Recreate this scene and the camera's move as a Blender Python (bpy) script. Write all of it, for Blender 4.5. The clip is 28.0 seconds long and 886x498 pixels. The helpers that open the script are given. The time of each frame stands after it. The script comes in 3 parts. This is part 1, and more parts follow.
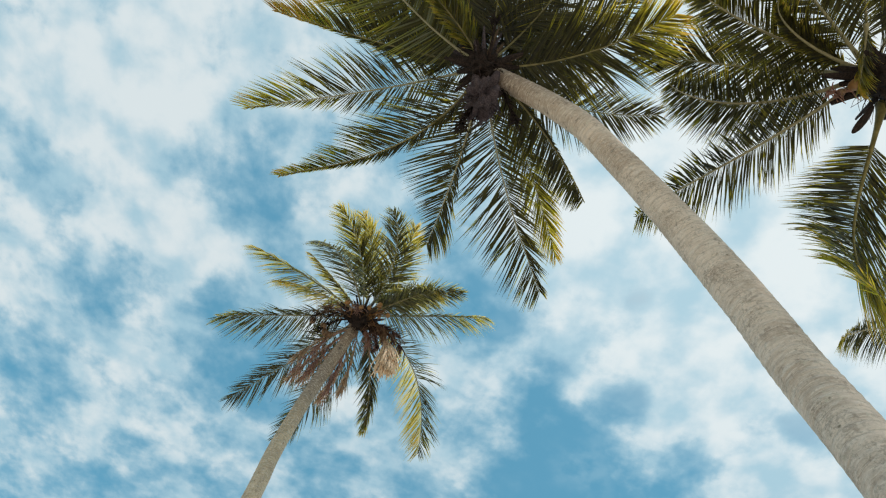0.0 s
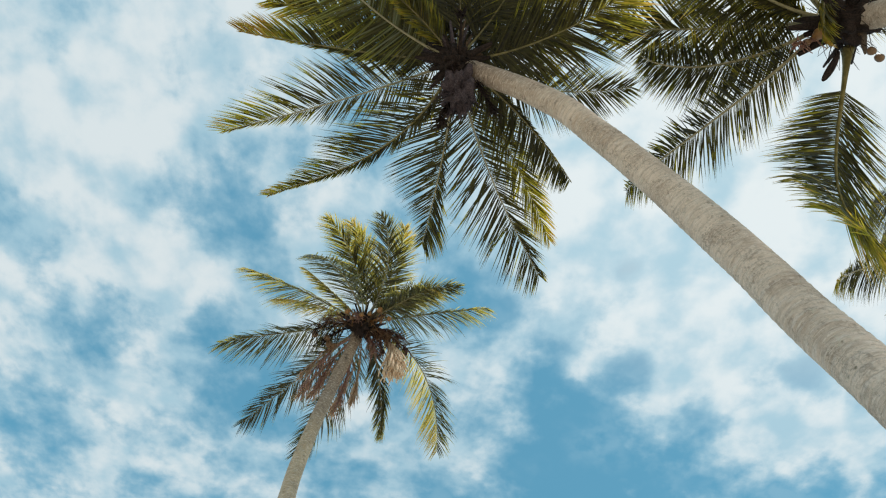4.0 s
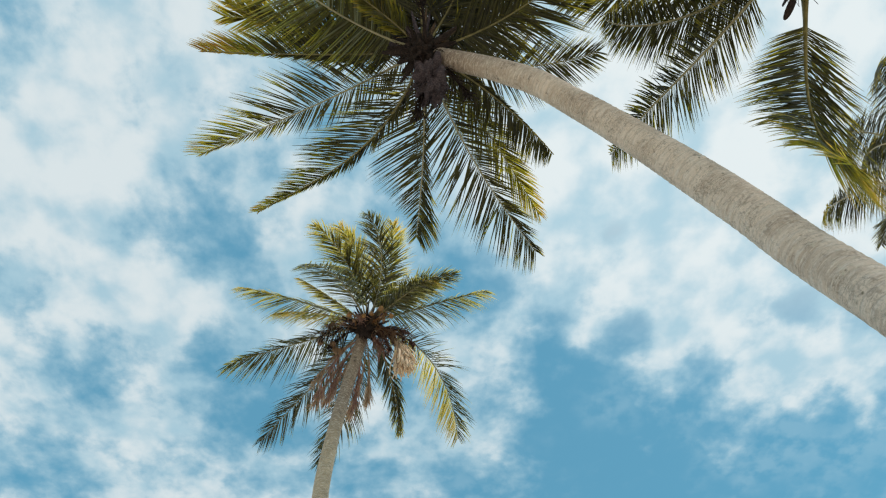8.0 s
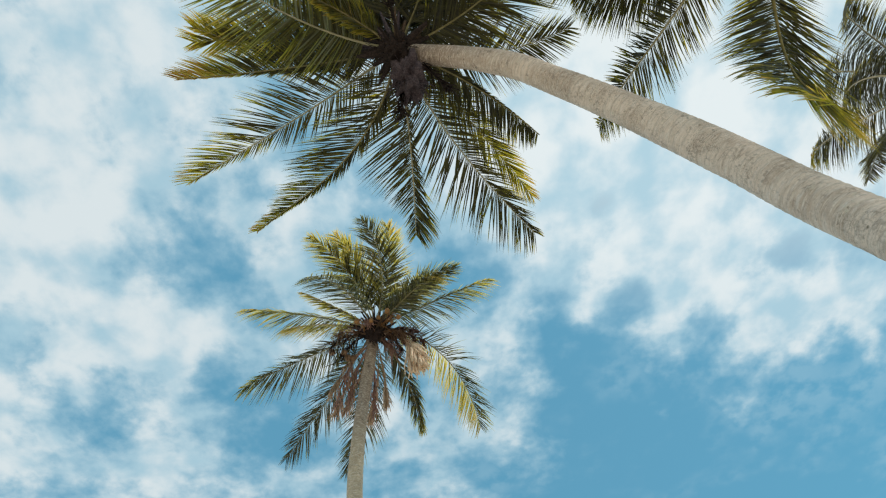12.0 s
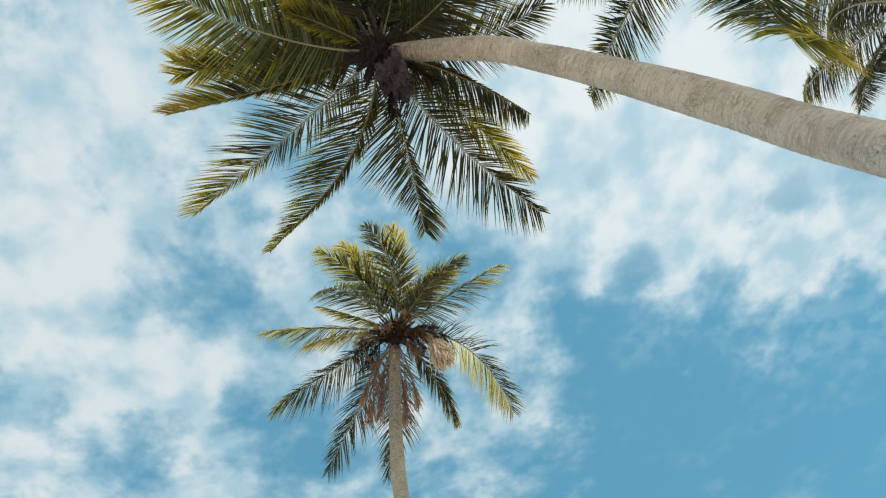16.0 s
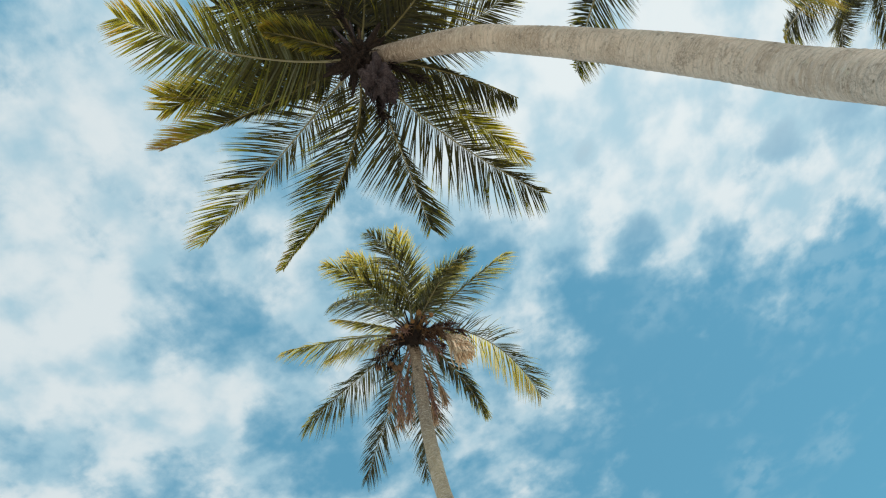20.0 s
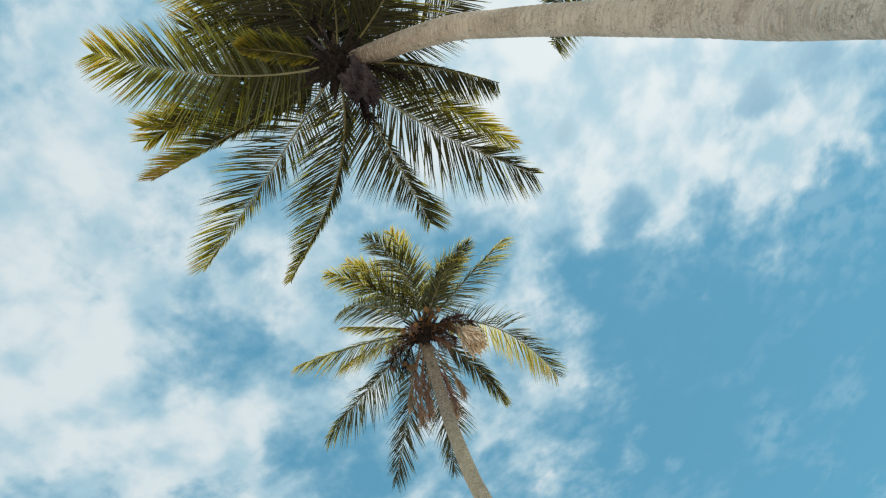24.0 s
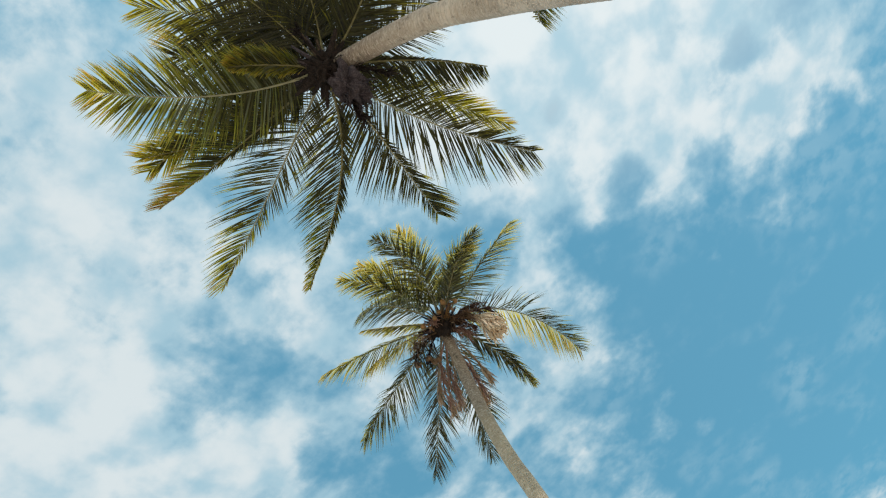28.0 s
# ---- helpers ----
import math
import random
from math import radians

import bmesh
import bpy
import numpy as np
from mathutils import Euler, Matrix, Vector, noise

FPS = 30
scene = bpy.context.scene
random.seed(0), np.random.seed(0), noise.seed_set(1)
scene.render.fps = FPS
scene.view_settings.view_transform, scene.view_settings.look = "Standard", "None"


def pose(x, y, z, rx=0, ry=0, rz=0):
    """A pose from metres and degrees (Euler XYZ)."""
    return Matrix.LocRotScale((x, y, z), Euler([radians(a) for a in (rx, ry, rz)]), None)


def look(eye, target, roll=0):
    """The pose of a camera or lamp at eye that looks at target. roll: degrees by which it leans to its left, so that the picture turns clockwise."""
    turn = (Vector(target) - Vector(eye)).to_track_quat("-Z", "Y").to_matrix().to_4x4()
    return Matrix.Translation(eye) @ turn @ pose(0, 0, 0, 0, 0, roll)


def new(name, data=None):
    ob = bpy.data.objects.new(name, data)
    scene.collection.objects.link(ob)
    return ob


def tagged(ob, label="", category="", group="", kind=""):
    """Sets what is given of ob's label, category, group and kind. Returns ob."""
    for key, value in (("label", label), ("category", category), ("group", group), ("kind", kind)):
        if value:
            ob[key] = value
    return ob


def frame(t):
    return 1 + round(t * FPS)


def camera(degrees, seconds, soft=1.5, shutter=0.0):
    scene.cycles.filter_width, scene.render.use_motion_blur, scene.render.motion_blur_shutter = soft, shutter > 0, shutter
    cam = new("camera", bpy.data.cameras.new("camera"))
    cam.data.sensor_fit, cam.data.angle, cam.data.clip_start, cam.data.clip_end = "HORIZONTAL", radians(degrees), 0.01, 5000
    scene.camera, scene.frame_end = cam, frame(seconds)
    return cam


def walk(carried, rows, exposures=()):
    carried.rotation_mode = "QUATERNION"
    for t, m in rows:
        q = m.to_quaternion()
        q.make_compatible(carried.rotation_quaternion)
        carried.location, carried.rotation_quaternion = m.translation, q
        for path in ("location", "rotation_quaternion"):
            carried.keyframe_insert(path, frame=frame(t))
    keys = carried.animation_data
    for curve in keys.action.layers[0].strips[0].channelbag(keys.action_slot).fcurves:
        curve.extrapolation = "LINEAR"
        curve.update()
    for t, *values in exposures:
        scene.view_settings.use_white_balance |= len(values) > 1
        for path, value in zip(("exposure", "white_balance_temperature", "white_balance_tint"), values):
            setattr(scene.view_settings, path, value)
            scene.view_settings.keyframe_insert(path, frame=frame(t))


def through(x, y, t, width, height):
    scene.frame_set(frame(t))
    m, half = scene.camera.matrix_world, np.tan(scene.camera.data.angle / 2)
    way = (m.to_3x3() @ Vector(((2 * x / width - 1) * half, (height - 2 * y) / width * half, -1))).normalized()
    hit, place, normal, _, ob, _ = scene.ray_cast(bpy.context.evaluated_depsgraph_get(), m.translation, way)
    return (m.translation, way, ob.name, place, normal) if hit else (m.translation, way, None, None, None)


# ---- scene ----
cam = camera(78.0, 28.0, soft=1.2)
walk(cam, [
        (0, pose(0.177, 0.050, 1.661, 159.18, -7.30, -14.65)),
        (1, pose(0.148, 0.047, 1.652, 158.95, -6.25, -12.96)),
        (2, pose(0.118, 0.044, 1.644, 158.74, -5.18, -11.26)),
        (3, pose(0.089, 0.042, 1.635, 158.38, -4.14, -9.62)),
        (3.5, pose(0.075, 0.041, 1.630, 158.20, -3.71, -8.86)),
        (5.5, pose(0.016, 0.035, 1.613, 157.94, -1.86, -5.33)),
        (6, pose(0.001, 0.034, 1.609, 157.79, -1.27, -4.40)),
        (6.5, pose(-0.013, 0.033, 1.604, 157.39, -0.49, -3.44)),
        (7, pose(-0.028, 0.032, 1.600, 157.08, 0.15, -2.53)),
        (8, pose(-0.057, 0.029, 1.591, 156.83, 1.27, -0.71)),
        (9, pose(-0.086, 0.026, 1.582, 156.72, 2.37, 1.02)),
        (10, pose(-0.115, 0.024, 1.573, 156.64, 3.29, 2.60)),
        (11, pose(-0.145, 0.021, 1.565, 156.64, 4.10, 4.37)),
        (12, pose(-0.174, 0.019, 1.556, 156.69, 5.11, 6.26)),
        (12.5, pose(-0.189, 0.017, 1.552, 156.75, 5.61, 7.26)),
        (14.5, pose(-0.247, 0.012, 1.534, 156.98, 7.28, 11.35)),
        (15, pose(-0.262, 0.011, 1.530, 157.01, 7.67, 12.37)),
        (16, pose(-0.291, 0.008, 1.521, 157.14, 8.29, 14.42)),
        (17, pose(-0.320, 0.006, 1.512, 157.38, 8.93, 16.53)),
        (18, pose(-0.349, 0.003, 1.503, 157.67, 9.82, 18.63)),
        (19, pose(-0.379, 0.001, 1.495, 157.97, 10.55, 20.39)),
        (20, pose(-0.408, -0.002, 1.486, 158.30, 11.37, 22.21)),
        (21, pose(-0.437, -0.005, 1.477, 158.65, 12.26, 23.90)),
        (21.5, pose(-0.452, -0.006, 1.473, 158.85, 12.69, 24.71)),
        (23.5, pose(-0.510, -0.011, 1.455, 159.42, 14.17, 28.21)),
        (24, pose(-0.525, -0.012, 1.451, 159.55, 14.57, 29.16)),
        (25, pose(-0.554, -0.015, 1.442, 159.85, 15.24, 31.07)),
        (26, pose(-0.583, -0.017, 1.433, 160.12, 15.52, 33.07)),
        (27, pose(-0.612, -0.020, 1.425, 160.56, 16.11, 34.99)),
        (28, pose(-0.642, -0.023, 1.416, 161.11, 16.69, 36.90))])
scene.view_settings.exposure = 0.0

# ---- sky, clouds and sun ----
SUN_DIR = Vector((0.38, -0.44, 0.815)).normalized()
# where the thin bright veil of cloud lies
VEIL_DIR = Vector((0.46, -0.03, 0.887)).normalized()
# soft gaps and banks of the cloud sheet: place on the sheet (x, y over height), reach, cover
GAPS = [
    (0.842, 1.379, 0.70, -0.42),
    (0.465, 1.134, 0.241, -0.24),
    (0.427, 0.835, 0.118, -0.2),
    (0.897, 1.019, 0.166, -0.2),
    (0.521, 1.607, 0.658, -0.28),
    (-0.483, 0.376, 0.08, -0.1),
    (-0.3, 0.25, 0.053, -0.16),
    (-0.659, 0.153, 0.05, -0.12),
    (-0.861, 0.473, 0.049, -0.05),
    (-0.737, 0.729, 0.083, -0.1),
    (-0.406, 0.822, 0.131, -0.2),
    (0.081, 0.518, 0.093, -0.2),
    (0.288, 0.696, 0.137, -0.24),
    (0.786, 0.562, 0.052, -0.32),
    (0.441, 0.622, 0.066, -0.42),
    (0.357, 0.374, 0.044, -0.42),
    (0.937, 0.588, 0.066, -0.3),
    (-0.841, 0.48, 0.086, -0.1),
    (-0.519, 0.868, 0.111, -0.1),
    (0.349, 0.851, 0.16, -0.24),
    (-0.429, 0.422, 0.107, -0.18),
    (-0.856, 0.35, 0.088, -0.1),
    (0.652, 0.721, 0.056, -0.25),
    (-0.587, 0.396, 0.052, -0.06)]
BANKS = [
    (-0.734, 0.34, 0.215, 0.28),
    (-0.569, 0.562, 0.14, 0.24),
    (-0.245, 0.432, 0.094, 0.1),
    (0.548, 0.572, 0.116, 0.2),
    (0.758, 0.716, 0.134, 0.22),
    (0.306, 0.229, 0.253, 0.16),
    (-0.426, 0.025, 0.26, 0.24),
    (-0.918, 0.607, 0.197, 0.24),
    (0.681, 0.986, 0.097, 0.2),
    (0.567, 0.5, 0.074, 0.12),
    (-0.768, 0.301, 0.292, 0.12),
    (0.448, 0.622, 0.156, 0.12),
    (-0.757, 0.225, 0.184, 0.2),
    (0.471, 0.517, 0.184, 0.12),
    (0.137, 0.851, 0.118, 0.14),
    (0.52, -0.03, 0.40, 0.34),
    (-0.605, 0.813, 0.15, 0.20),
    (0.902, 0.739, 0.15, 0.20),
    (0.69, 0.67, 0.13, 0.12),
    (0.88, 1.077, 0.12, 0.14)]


class Nodes:
    """A node tree written as plain calls."""

    def __init__(self, tree):
        self.t = tree
        tree.nodes.clear()

    def add(self, kind, ins=None, **props):
        n = self.t.nodes.new(kind)
        for k, v in props.items():
            setattr(n, k, v)
        for k, v in (ins or {}).items():
            if isinstance(v, bpy.types.NodeSocket):
                self.t.links.new(v, n.inputs[k])
            else:
                n.inputs[k].default_value = v
        return n

    def math(self, op, a, b=0.0, c=0.0, clamp=False):
        return self.add("ShaderNodeMath", {0: a, 1: b, 2: c}, operation=op, use_clamp=clamp).outputs[0]

    def vec(self, op, a, b=(0, 0, 0)):
        n = self.add("ShaderNodeVectorMath", {0: a, 1: b}, operation=op)
        return n.outputs["Value"] if op in ("DISTANCE", "DOT_PRODUCT", "LENGTH") else n.outputs[0]

    def noise(self, vec, scale, detail=4.0, rough=0.55, dist=0.0, out="Fac"):
        return self.add("ShaderNodeTexNoise", {"Vector": vec, "Scale": scale, "Detail": detail, "Roughness": rough,
                                               "Distortion": dist}).outputs[out]

    def span(self, v, a, b, lo=0.0, hi=1.0, how="SMOOTHSTEP"):
        return self.add("ShaderNodeMapRange", {0: v, 1: a, 2: b, 3: lo, 4: hi}, interpolation_type=how).outputs[0]

    def mix(self, f, a, b, blend="MIX"):
        n = self.add("ShaderNodeMix", data_type="RGBA", blend_type=blend)
        for sock, v in ((n.inputs["Factor"], f), (n.inputs[6], a), (n.inputs[7], b)):
            if isinstance(v, bpy.types.NodeSocket):
                self.t.links.new(v, sock)
            else:
                sock.default_value = v if isinstance(v, float) else (*v, 1.0) if len(v) == 3 else v
        return n.outputs[2]


def make_world():
    world = bpy.data.worlds.new("sky")
    scene.world = world
    world.use_nodes = True
    n = Nodes(world.node_tree)
    way = n.add("ShaderNodeTexCoord").outputs["Generated"]
    sky = n.add("ShaderNodeTexSky", sky_type="NISHITA", sun_disc=False, sun_elevation=math.asin(SUN_DIR.z),
                sun_rotation=math.atan2(SUN_DIR.x, SUN_DIR.y), air_density=1.0, dust_density=0.6, ozone_density=1.0).outputs[0]
    sky = n.mix(1.0, sky, (0.42, 1.14, 1.04), "MULTIPLY")
    sky = n.mix(0.5, sky, (0.78, 2.75, 4.15))
    toward = n.vec("DOT_PRODUCT", way, tuple(VEIL_DIR))
    sky = n.mix(n.span(toward, 0.80, 1.0, 0.0, 0.75), sky, (5.9, 6.2, 6.1))
    sep = n.add("ShaderNodeSeparateXYZ", {0: way})
    high = n.math("MAXIMUM", sep.outputs[2], 0.10)
    flat = n.add("ShaderNodeCombineXYZ", {0: n.math("DIVIDE", sep.outputs[0], high), 1: n.math("DIVIDE", sep.outputs[1], high), 2: 0.37}).outputs[0]
    wob = n.vec("SUBTRACT", n.noise(flat, 5.0, 3.0, 0.5, out="Color"), (0.5, 0.5, 0.5))
    warped = n.vec("ADD", flat, n.vec("MULTIPLY", wob, (0.035, 0.035, 0.0)))
    puff = n.noise(warped, 15.0, 6.0, 0.56)
    cover = n.math("MULTIPLY_ADD", n.noise(warped, 6.5, 6.0, 0.48), 1.0, n.math("MULTIPLY", puff, 0.72))
    cover = n.math("ADD", n.math("SUBTRACT", cover, 0.33), n.span(toward, 0.78, 0.97, 0.0, 0.26))
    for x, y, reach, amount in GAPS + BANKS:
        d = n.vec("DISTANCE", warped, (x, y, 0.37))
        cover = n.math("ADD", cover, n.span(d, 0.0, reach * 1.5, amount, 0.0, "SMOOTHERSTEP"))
    alpha = n.span(cover, 0.24, 0.74)
    veil = n.math("MULTIPLY", n.span(n.noise(warped, 4.0, 5.0, 0.5), 0.46, 0.68, 0.0, 0.34), n.span(n.noise(flat, 21.0, 4.0, 0.5), 0.32, 0.62))
    alpha = n.math("MAXIMUM", alpha, veil)
    thick = n.span(cover, 0.44, 0.84)
    lumps = n.noise(n.vec("ADD", warped, (0.013, 0.021, 0.0)), 9.0, 5.0, 0.48)
    white = n.mix(n.math("MULTIPLY", thick, n.span(lumps, 0.30, 0.62)), (0.46, 0.68, 0.79), (0.84, 0.915, 0.93))
    near = n.span(toward, 0.6, 1.0, 0.97, 1.04)
    white = n.mix(1.0, white, n.add("ShaderNodeCombineXYZ", {0: near, 1: near, 2: near}).outputs[0], "MULTIPLY")
    blue = n.add("ShaderNodeBackground", {0: sky, 1: 0.140})
    cloud = n.add("ShaderNodeBackground", {0: white, 1: 0.92})
    both = n.add("ShaderNodeMixShader", {0: n.math("MULTIPLY_ADD", alpha, 0.82, 0.10), 1: blue.outputs[0], 2: cloud.outputs[0]})
    n.add("ShaderNodeOutputWorld", {0: both.outputs[0]})


make_world()
lamp = bpy.data.lights.new("sun", "SUN")
lamp.energy, lamp.angle, lamp.color = 3.2, radians(3.0), (1.0, 0.93, 0.82)
sun = new("sun", lamp)
sun.matrix_world = look(SUN_DIR * 60, (0, 0, 0))


# ---- materials ----
def material(name):
    m = bpy.data.materials.new(name)
    m.use_nodes = True
    return m, Nodes(m.node_tree)


def finish(n, color, rough=0.6, bump=None, amount=0.3, depth=0.01, spec=0.4, through=None, share=0.0):
    ins = {"Base Color": color, "Roughness": rough, "Specular IOR Level": spec}
    if bump is not None:
        ins["Normal"] = n.add("ShaderNodeBump", {"Strength": amount, "Distance": depth, "Height": bump}).outputs[0]
    out = n.add("ShaderNodeBsdfPrincipled", ins).outputs[0]
    if through is not None:
        t = n.add("ShaderNodeBsdfTranslucent", {0: through}).outputs[0]
        out = n.add("ShaderNodeMixShader", {0: share, 1: out, 2: t}).outputs[0]
    n.add("ShaderNodeOutputMaterial", {0: out})


def leaf_material(name, dark, pale, dry, gloss, glow, shine):
    """Palm leaf: olive green that turns yellow and then brown with age, glossy and a little translucent, with a painted
    sky sheen.
    """
    m, n = material(name)
    tint = n.add("ShaderNodeAttribute", attribute_name="tint").outputs["Fac"]
    age = n.add("ShaderNodeAttribute", attribute_name="age").outputs["Fac"]
    spot = n.add("ShaderNodeTexCoord").outputs["Object"]
    blotch = n.noise(spot, 9.0, 5.0, 0.6)
    green = n.mix(tint, dark, pale)
    green = n.mix(n.span(blotch, 0.45, 0.75, 0.0, 0.4), green, (0.12, 0.115, 0.035))
    # silvery sheen of reflected sky, painted into the colour where tint runs high
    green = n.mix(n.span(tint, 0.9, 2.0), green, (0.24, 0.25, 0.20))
    dry = n.mix(n.span(age, 0.50, 0.95), *dry)
    turn = n.math("ADD", age, n.math("MULTIPLY_ADD", blotch, 0.5, -0.25))
    color = n.mix(n.span(turn, 0.25, 0.80), green, dry)
    lit = n.mix(1.0, color, (2.0, 1.95, 0.85), "MULTIPLY")
    share = n.span(age, -0.05, 0.6, glow, 0.60)
    streak = n.add("ShaderNodeUVMap").outputs[0]
    finish(n, color, n.span(blotch, 0.3, 0.7, gloss, gloss + 0.18), n.noise(streak, 60.0, 2.0), 0.15, 0.002, shine, lit, share)
    return m


def dry_material():
    m, n = material("dry_leaf")
    tint = n.add("ShaderNodeAttribute", attribute_name="tint").outputs["Fac"]
    spot = n.add("ShaderNodeTexCoord").outputs["Object"]
    fine = n.noise(spot, 22.0, 5.0, 0.65)
    color = n.mix(tint, (0.46, 0.31, 0.22), (0.78, 0.61, 0.47))
    color = n.mix(n.span(fine, 0.4, 0.75, 0.0, 0.3), color, (0.38, 0.24, 0.16))
    finish(n, color, 0.75, fine, 0.4, 0.004, 0.2, color, 0.4)
    return m


def rib_material():
    m, n = material("frond_rib")
    spot = n.add("ShaderNodeTexCoord").outputs["Object"]
    age = n.add("ShaderNodeAttribute", attribute_name="age").outputs["Fac"]
    grain = n.noise(spot, 14.0, 5.0, 0.6)
    color = n.mix(n.span(grain, 0.35, 0.7), (0.14, 0.112, 0.036), (0.25, 0.200, 0.075))
    # pale lightens the rib colour; on some fronds this paints in a gloss
    pale = n.add("ShaderNodeAttribute", attribute_name="pale").outputs["Fac"]
    color = n.mix(n.span(age, 0.3, 0.9), color, (0.30, 0.17, 0.08))
    color = n.mix(pale, color, n.mix(grain, (0.40, 0.36, 0.25), (0.58, 0.54, 0.43)))
    finish(n, color, 0.6, grain, 0.2, 0.004, 0.3)
    return m


def trunk_material(name, dark, pale, tone, young):
    m, n = material(name)
    uv = n.add("ShaderNodeUVMap").outputs[0]
    obj = n.add("ShaderNodeTexCoord").outputs["Object"]
    sep = n.add("ShaderNodeSeparateXYZ", {0: uv})
    wob = n.noise(obj, 4.0, 4.0, 0.6)
    along = n.math("MULTIPLY_ADD", wob, 0.11, sep.outputs[1])
    rings = n.math("PINGPONG", along, 0.042)
    line = n.span(rings, 0.0, 0.012, 1.0, 0.0)
    patch = n.noise(obj, 2.6, 6.0, 0.62, 0.3)
    tall = n.add("ShaderNodeCombineXYZ", {0: n.math("MULTIPLY", sep.outputs[0], 26.0), 1: n.math("MULTIPLY", sep.outputs[1], 5.0)}).outputs[0]
    crack = n.noise(tall, 1.6, 6.0, 0.7)
    wide = n.add("ShaderNodeCombineXYZ", {0: n.math("MULTIPLY", sep.outputs[0], 5.0), 1: n.math("MULTIPLY", sep.outputs[1], 30.0)}).outputs[0]
    band = n.noise(wide, 1.0, 6.0, 0.7, 0.6)
    grit = n.noise(obj, 70.0, 5.0, 0.7)
    color = n.mix(n.span(patch, 0.36, 0.60), dark, pale)
    color = n.mix(n.span(band, 0.46, 0.74, 0.0, 0.62), color, tone)
    color = n.mix(n.span(crack, 0.56, 0.74, 0.0, 0.28), color, (0.11, 0.085, 0.06))
    color = n.mix(n.math("MULTIPLY", line, n.span(patch, 0.35, 0.65, 0.0, 0.26)), color, (0.13, 0.10, 0.075))
    fresh = n.math("ADD", sep.outputs[1], n.math("MULTIPLY_ADD", patch, 1.2, -0.6))
    color = n.mix(n.span(fresh, young - 1.5, young + 0.2, 0.0, 0.85), color, n.mix(n.span(band, 0.4, 0.65), (0.17, 0.115, 0.095), (0.30, 0.225, 0.185)))
    blot = n.noise(obj, 13.0, 6.0, 0.70, 0.5)
    color = n.mix(n.math("MULTIPLY", n.span(blot, 0.58, 0.69), n.span(fresh, young - 3.2, young - 1.0, 0.45, 0.85)), color, (0.055, 0.045, 0.042))
    pale_spot = n.noise(obj, 17.0, 5.0, 0.7)
    color = n.mix(n.span(pale_spot, 0.56, 0.70, 0.0, 0.6), color, (0.66, 0.59, 0.49))
    spot = n.add("ShaderNodeTexVoronoi", {"Vector": obj, "Scale": 7.5, "Randomness": 1.0}).outputs["Distance"]
    color = n.mix(n.span(spot, 0.04, 0.10, 0.75, 0.0), color, (0.07, 0.06, 0.03))
    streaks = n.noise(n.vec("MULTIPLY", uv, (13.0, 44.0, 1.0)), 1.0, 6.0, 0.66, 0.5)
    color = n.mix(n.span(streaks, 0.51, 0.62, 0.0, 0.5), color, (0.80, 0.68, 0.61))
    color = n.mix(n.span(streaks, 0.30, 0.42, 0.32, 0.0), color, (0.20, 0.15, 0.115))
    scratch = n.noise(n.vec("MULTIPLY", uv, (9.0, 120.0, 1.0)), 1.0, 4.0, 0.6, 0.8)
    color = n.mix(n.span(scratch, 0.56, 0.66, 0.0, 0.55), color, (0.84, 0.72, 0.64))
    color = n.mix(n.span(scratch, 0.32, 0.42, 0.28, 0.0), color, (0.25, 0.18, 0.14))
    mottle = n.math("MULTIPLY", n.span(n.noise(obj, 5.0, 5.0, 0.65), 0.48, 0.62), n.span(n.noise(obj, 34.0, 4.0, 0.6), 0.47, 0.58))
    color = n.mix(n.math("MULTIPLY", mottle, 0.42), color, (0.20, 0.145, 0.12))
    grime = n.math("MULTIPLY", n.span(n.noise(n.vec("MULTIPLY", uv, (60.0, 95.0, 1.0)), 1.0, 5.0, 0.72), 0.46, 0.64), n.span(n.noise(obj, 3.2, 6.0, 0.68, 0.5), 0.42, 0.66))
    color = n.mix(n.math("MULTIPLY", grime, 0.75), color, (0.22, 0.18, 0.145))
    color = n.mix(n.span(grit, 0.50, 0.76, 0.0, 0.35), color, (0.15, 0.12, 0.09))
    height = n.math("ADD", n.math("MULTIPLY", band, 0.6), n.math("ADD", n.math("MULTIPLY", grit, 0.3), n.math("MULTIPLY_ADD", streaks, 0.8, n.math("MULTIPLY", line, -0.4))))
    finish(n, color, 0.88, height, 0.32, 0.010, 0.2)
    return m


def fibre_material(name, a, b, dirt=0.5):
    m, n = material(name)
    spot = n.add("ShaderNodeTexCoord").outputs["Object"]
    strands = n.noise(n.vec("MULTIPLY", spot, (60.0, 60.0, 9.0)), 1.0, 5.0, 0.7)
    lumps = n.noise(spot, 6.0, 4.0)
    color = n.mix(n.span(strands, 0.35, 0.7), a, b)
    color = n.mix(n.span(lumps, 0.5, 0.75, 0.0, dirt), color, (0.03, 0.02, 0.018))
    finish(n, color, 0.85, strands, 0.6, 0.008, 0.2)
    return m


def nut_material(name, a, b):
    m, n = material(name)
    spot = n.add("ShaderNodeTexCoord").outputs["Object"]
    patch = n.noise(spot, 7.0, 5.0, 0.6)
    finish(n, n.mix(n.span(patch, 0.35, 0.7), a, b), 0.42, n.noise(spot, 40.0, 3.0), 0.15, 0.003, 0.45)
    return m


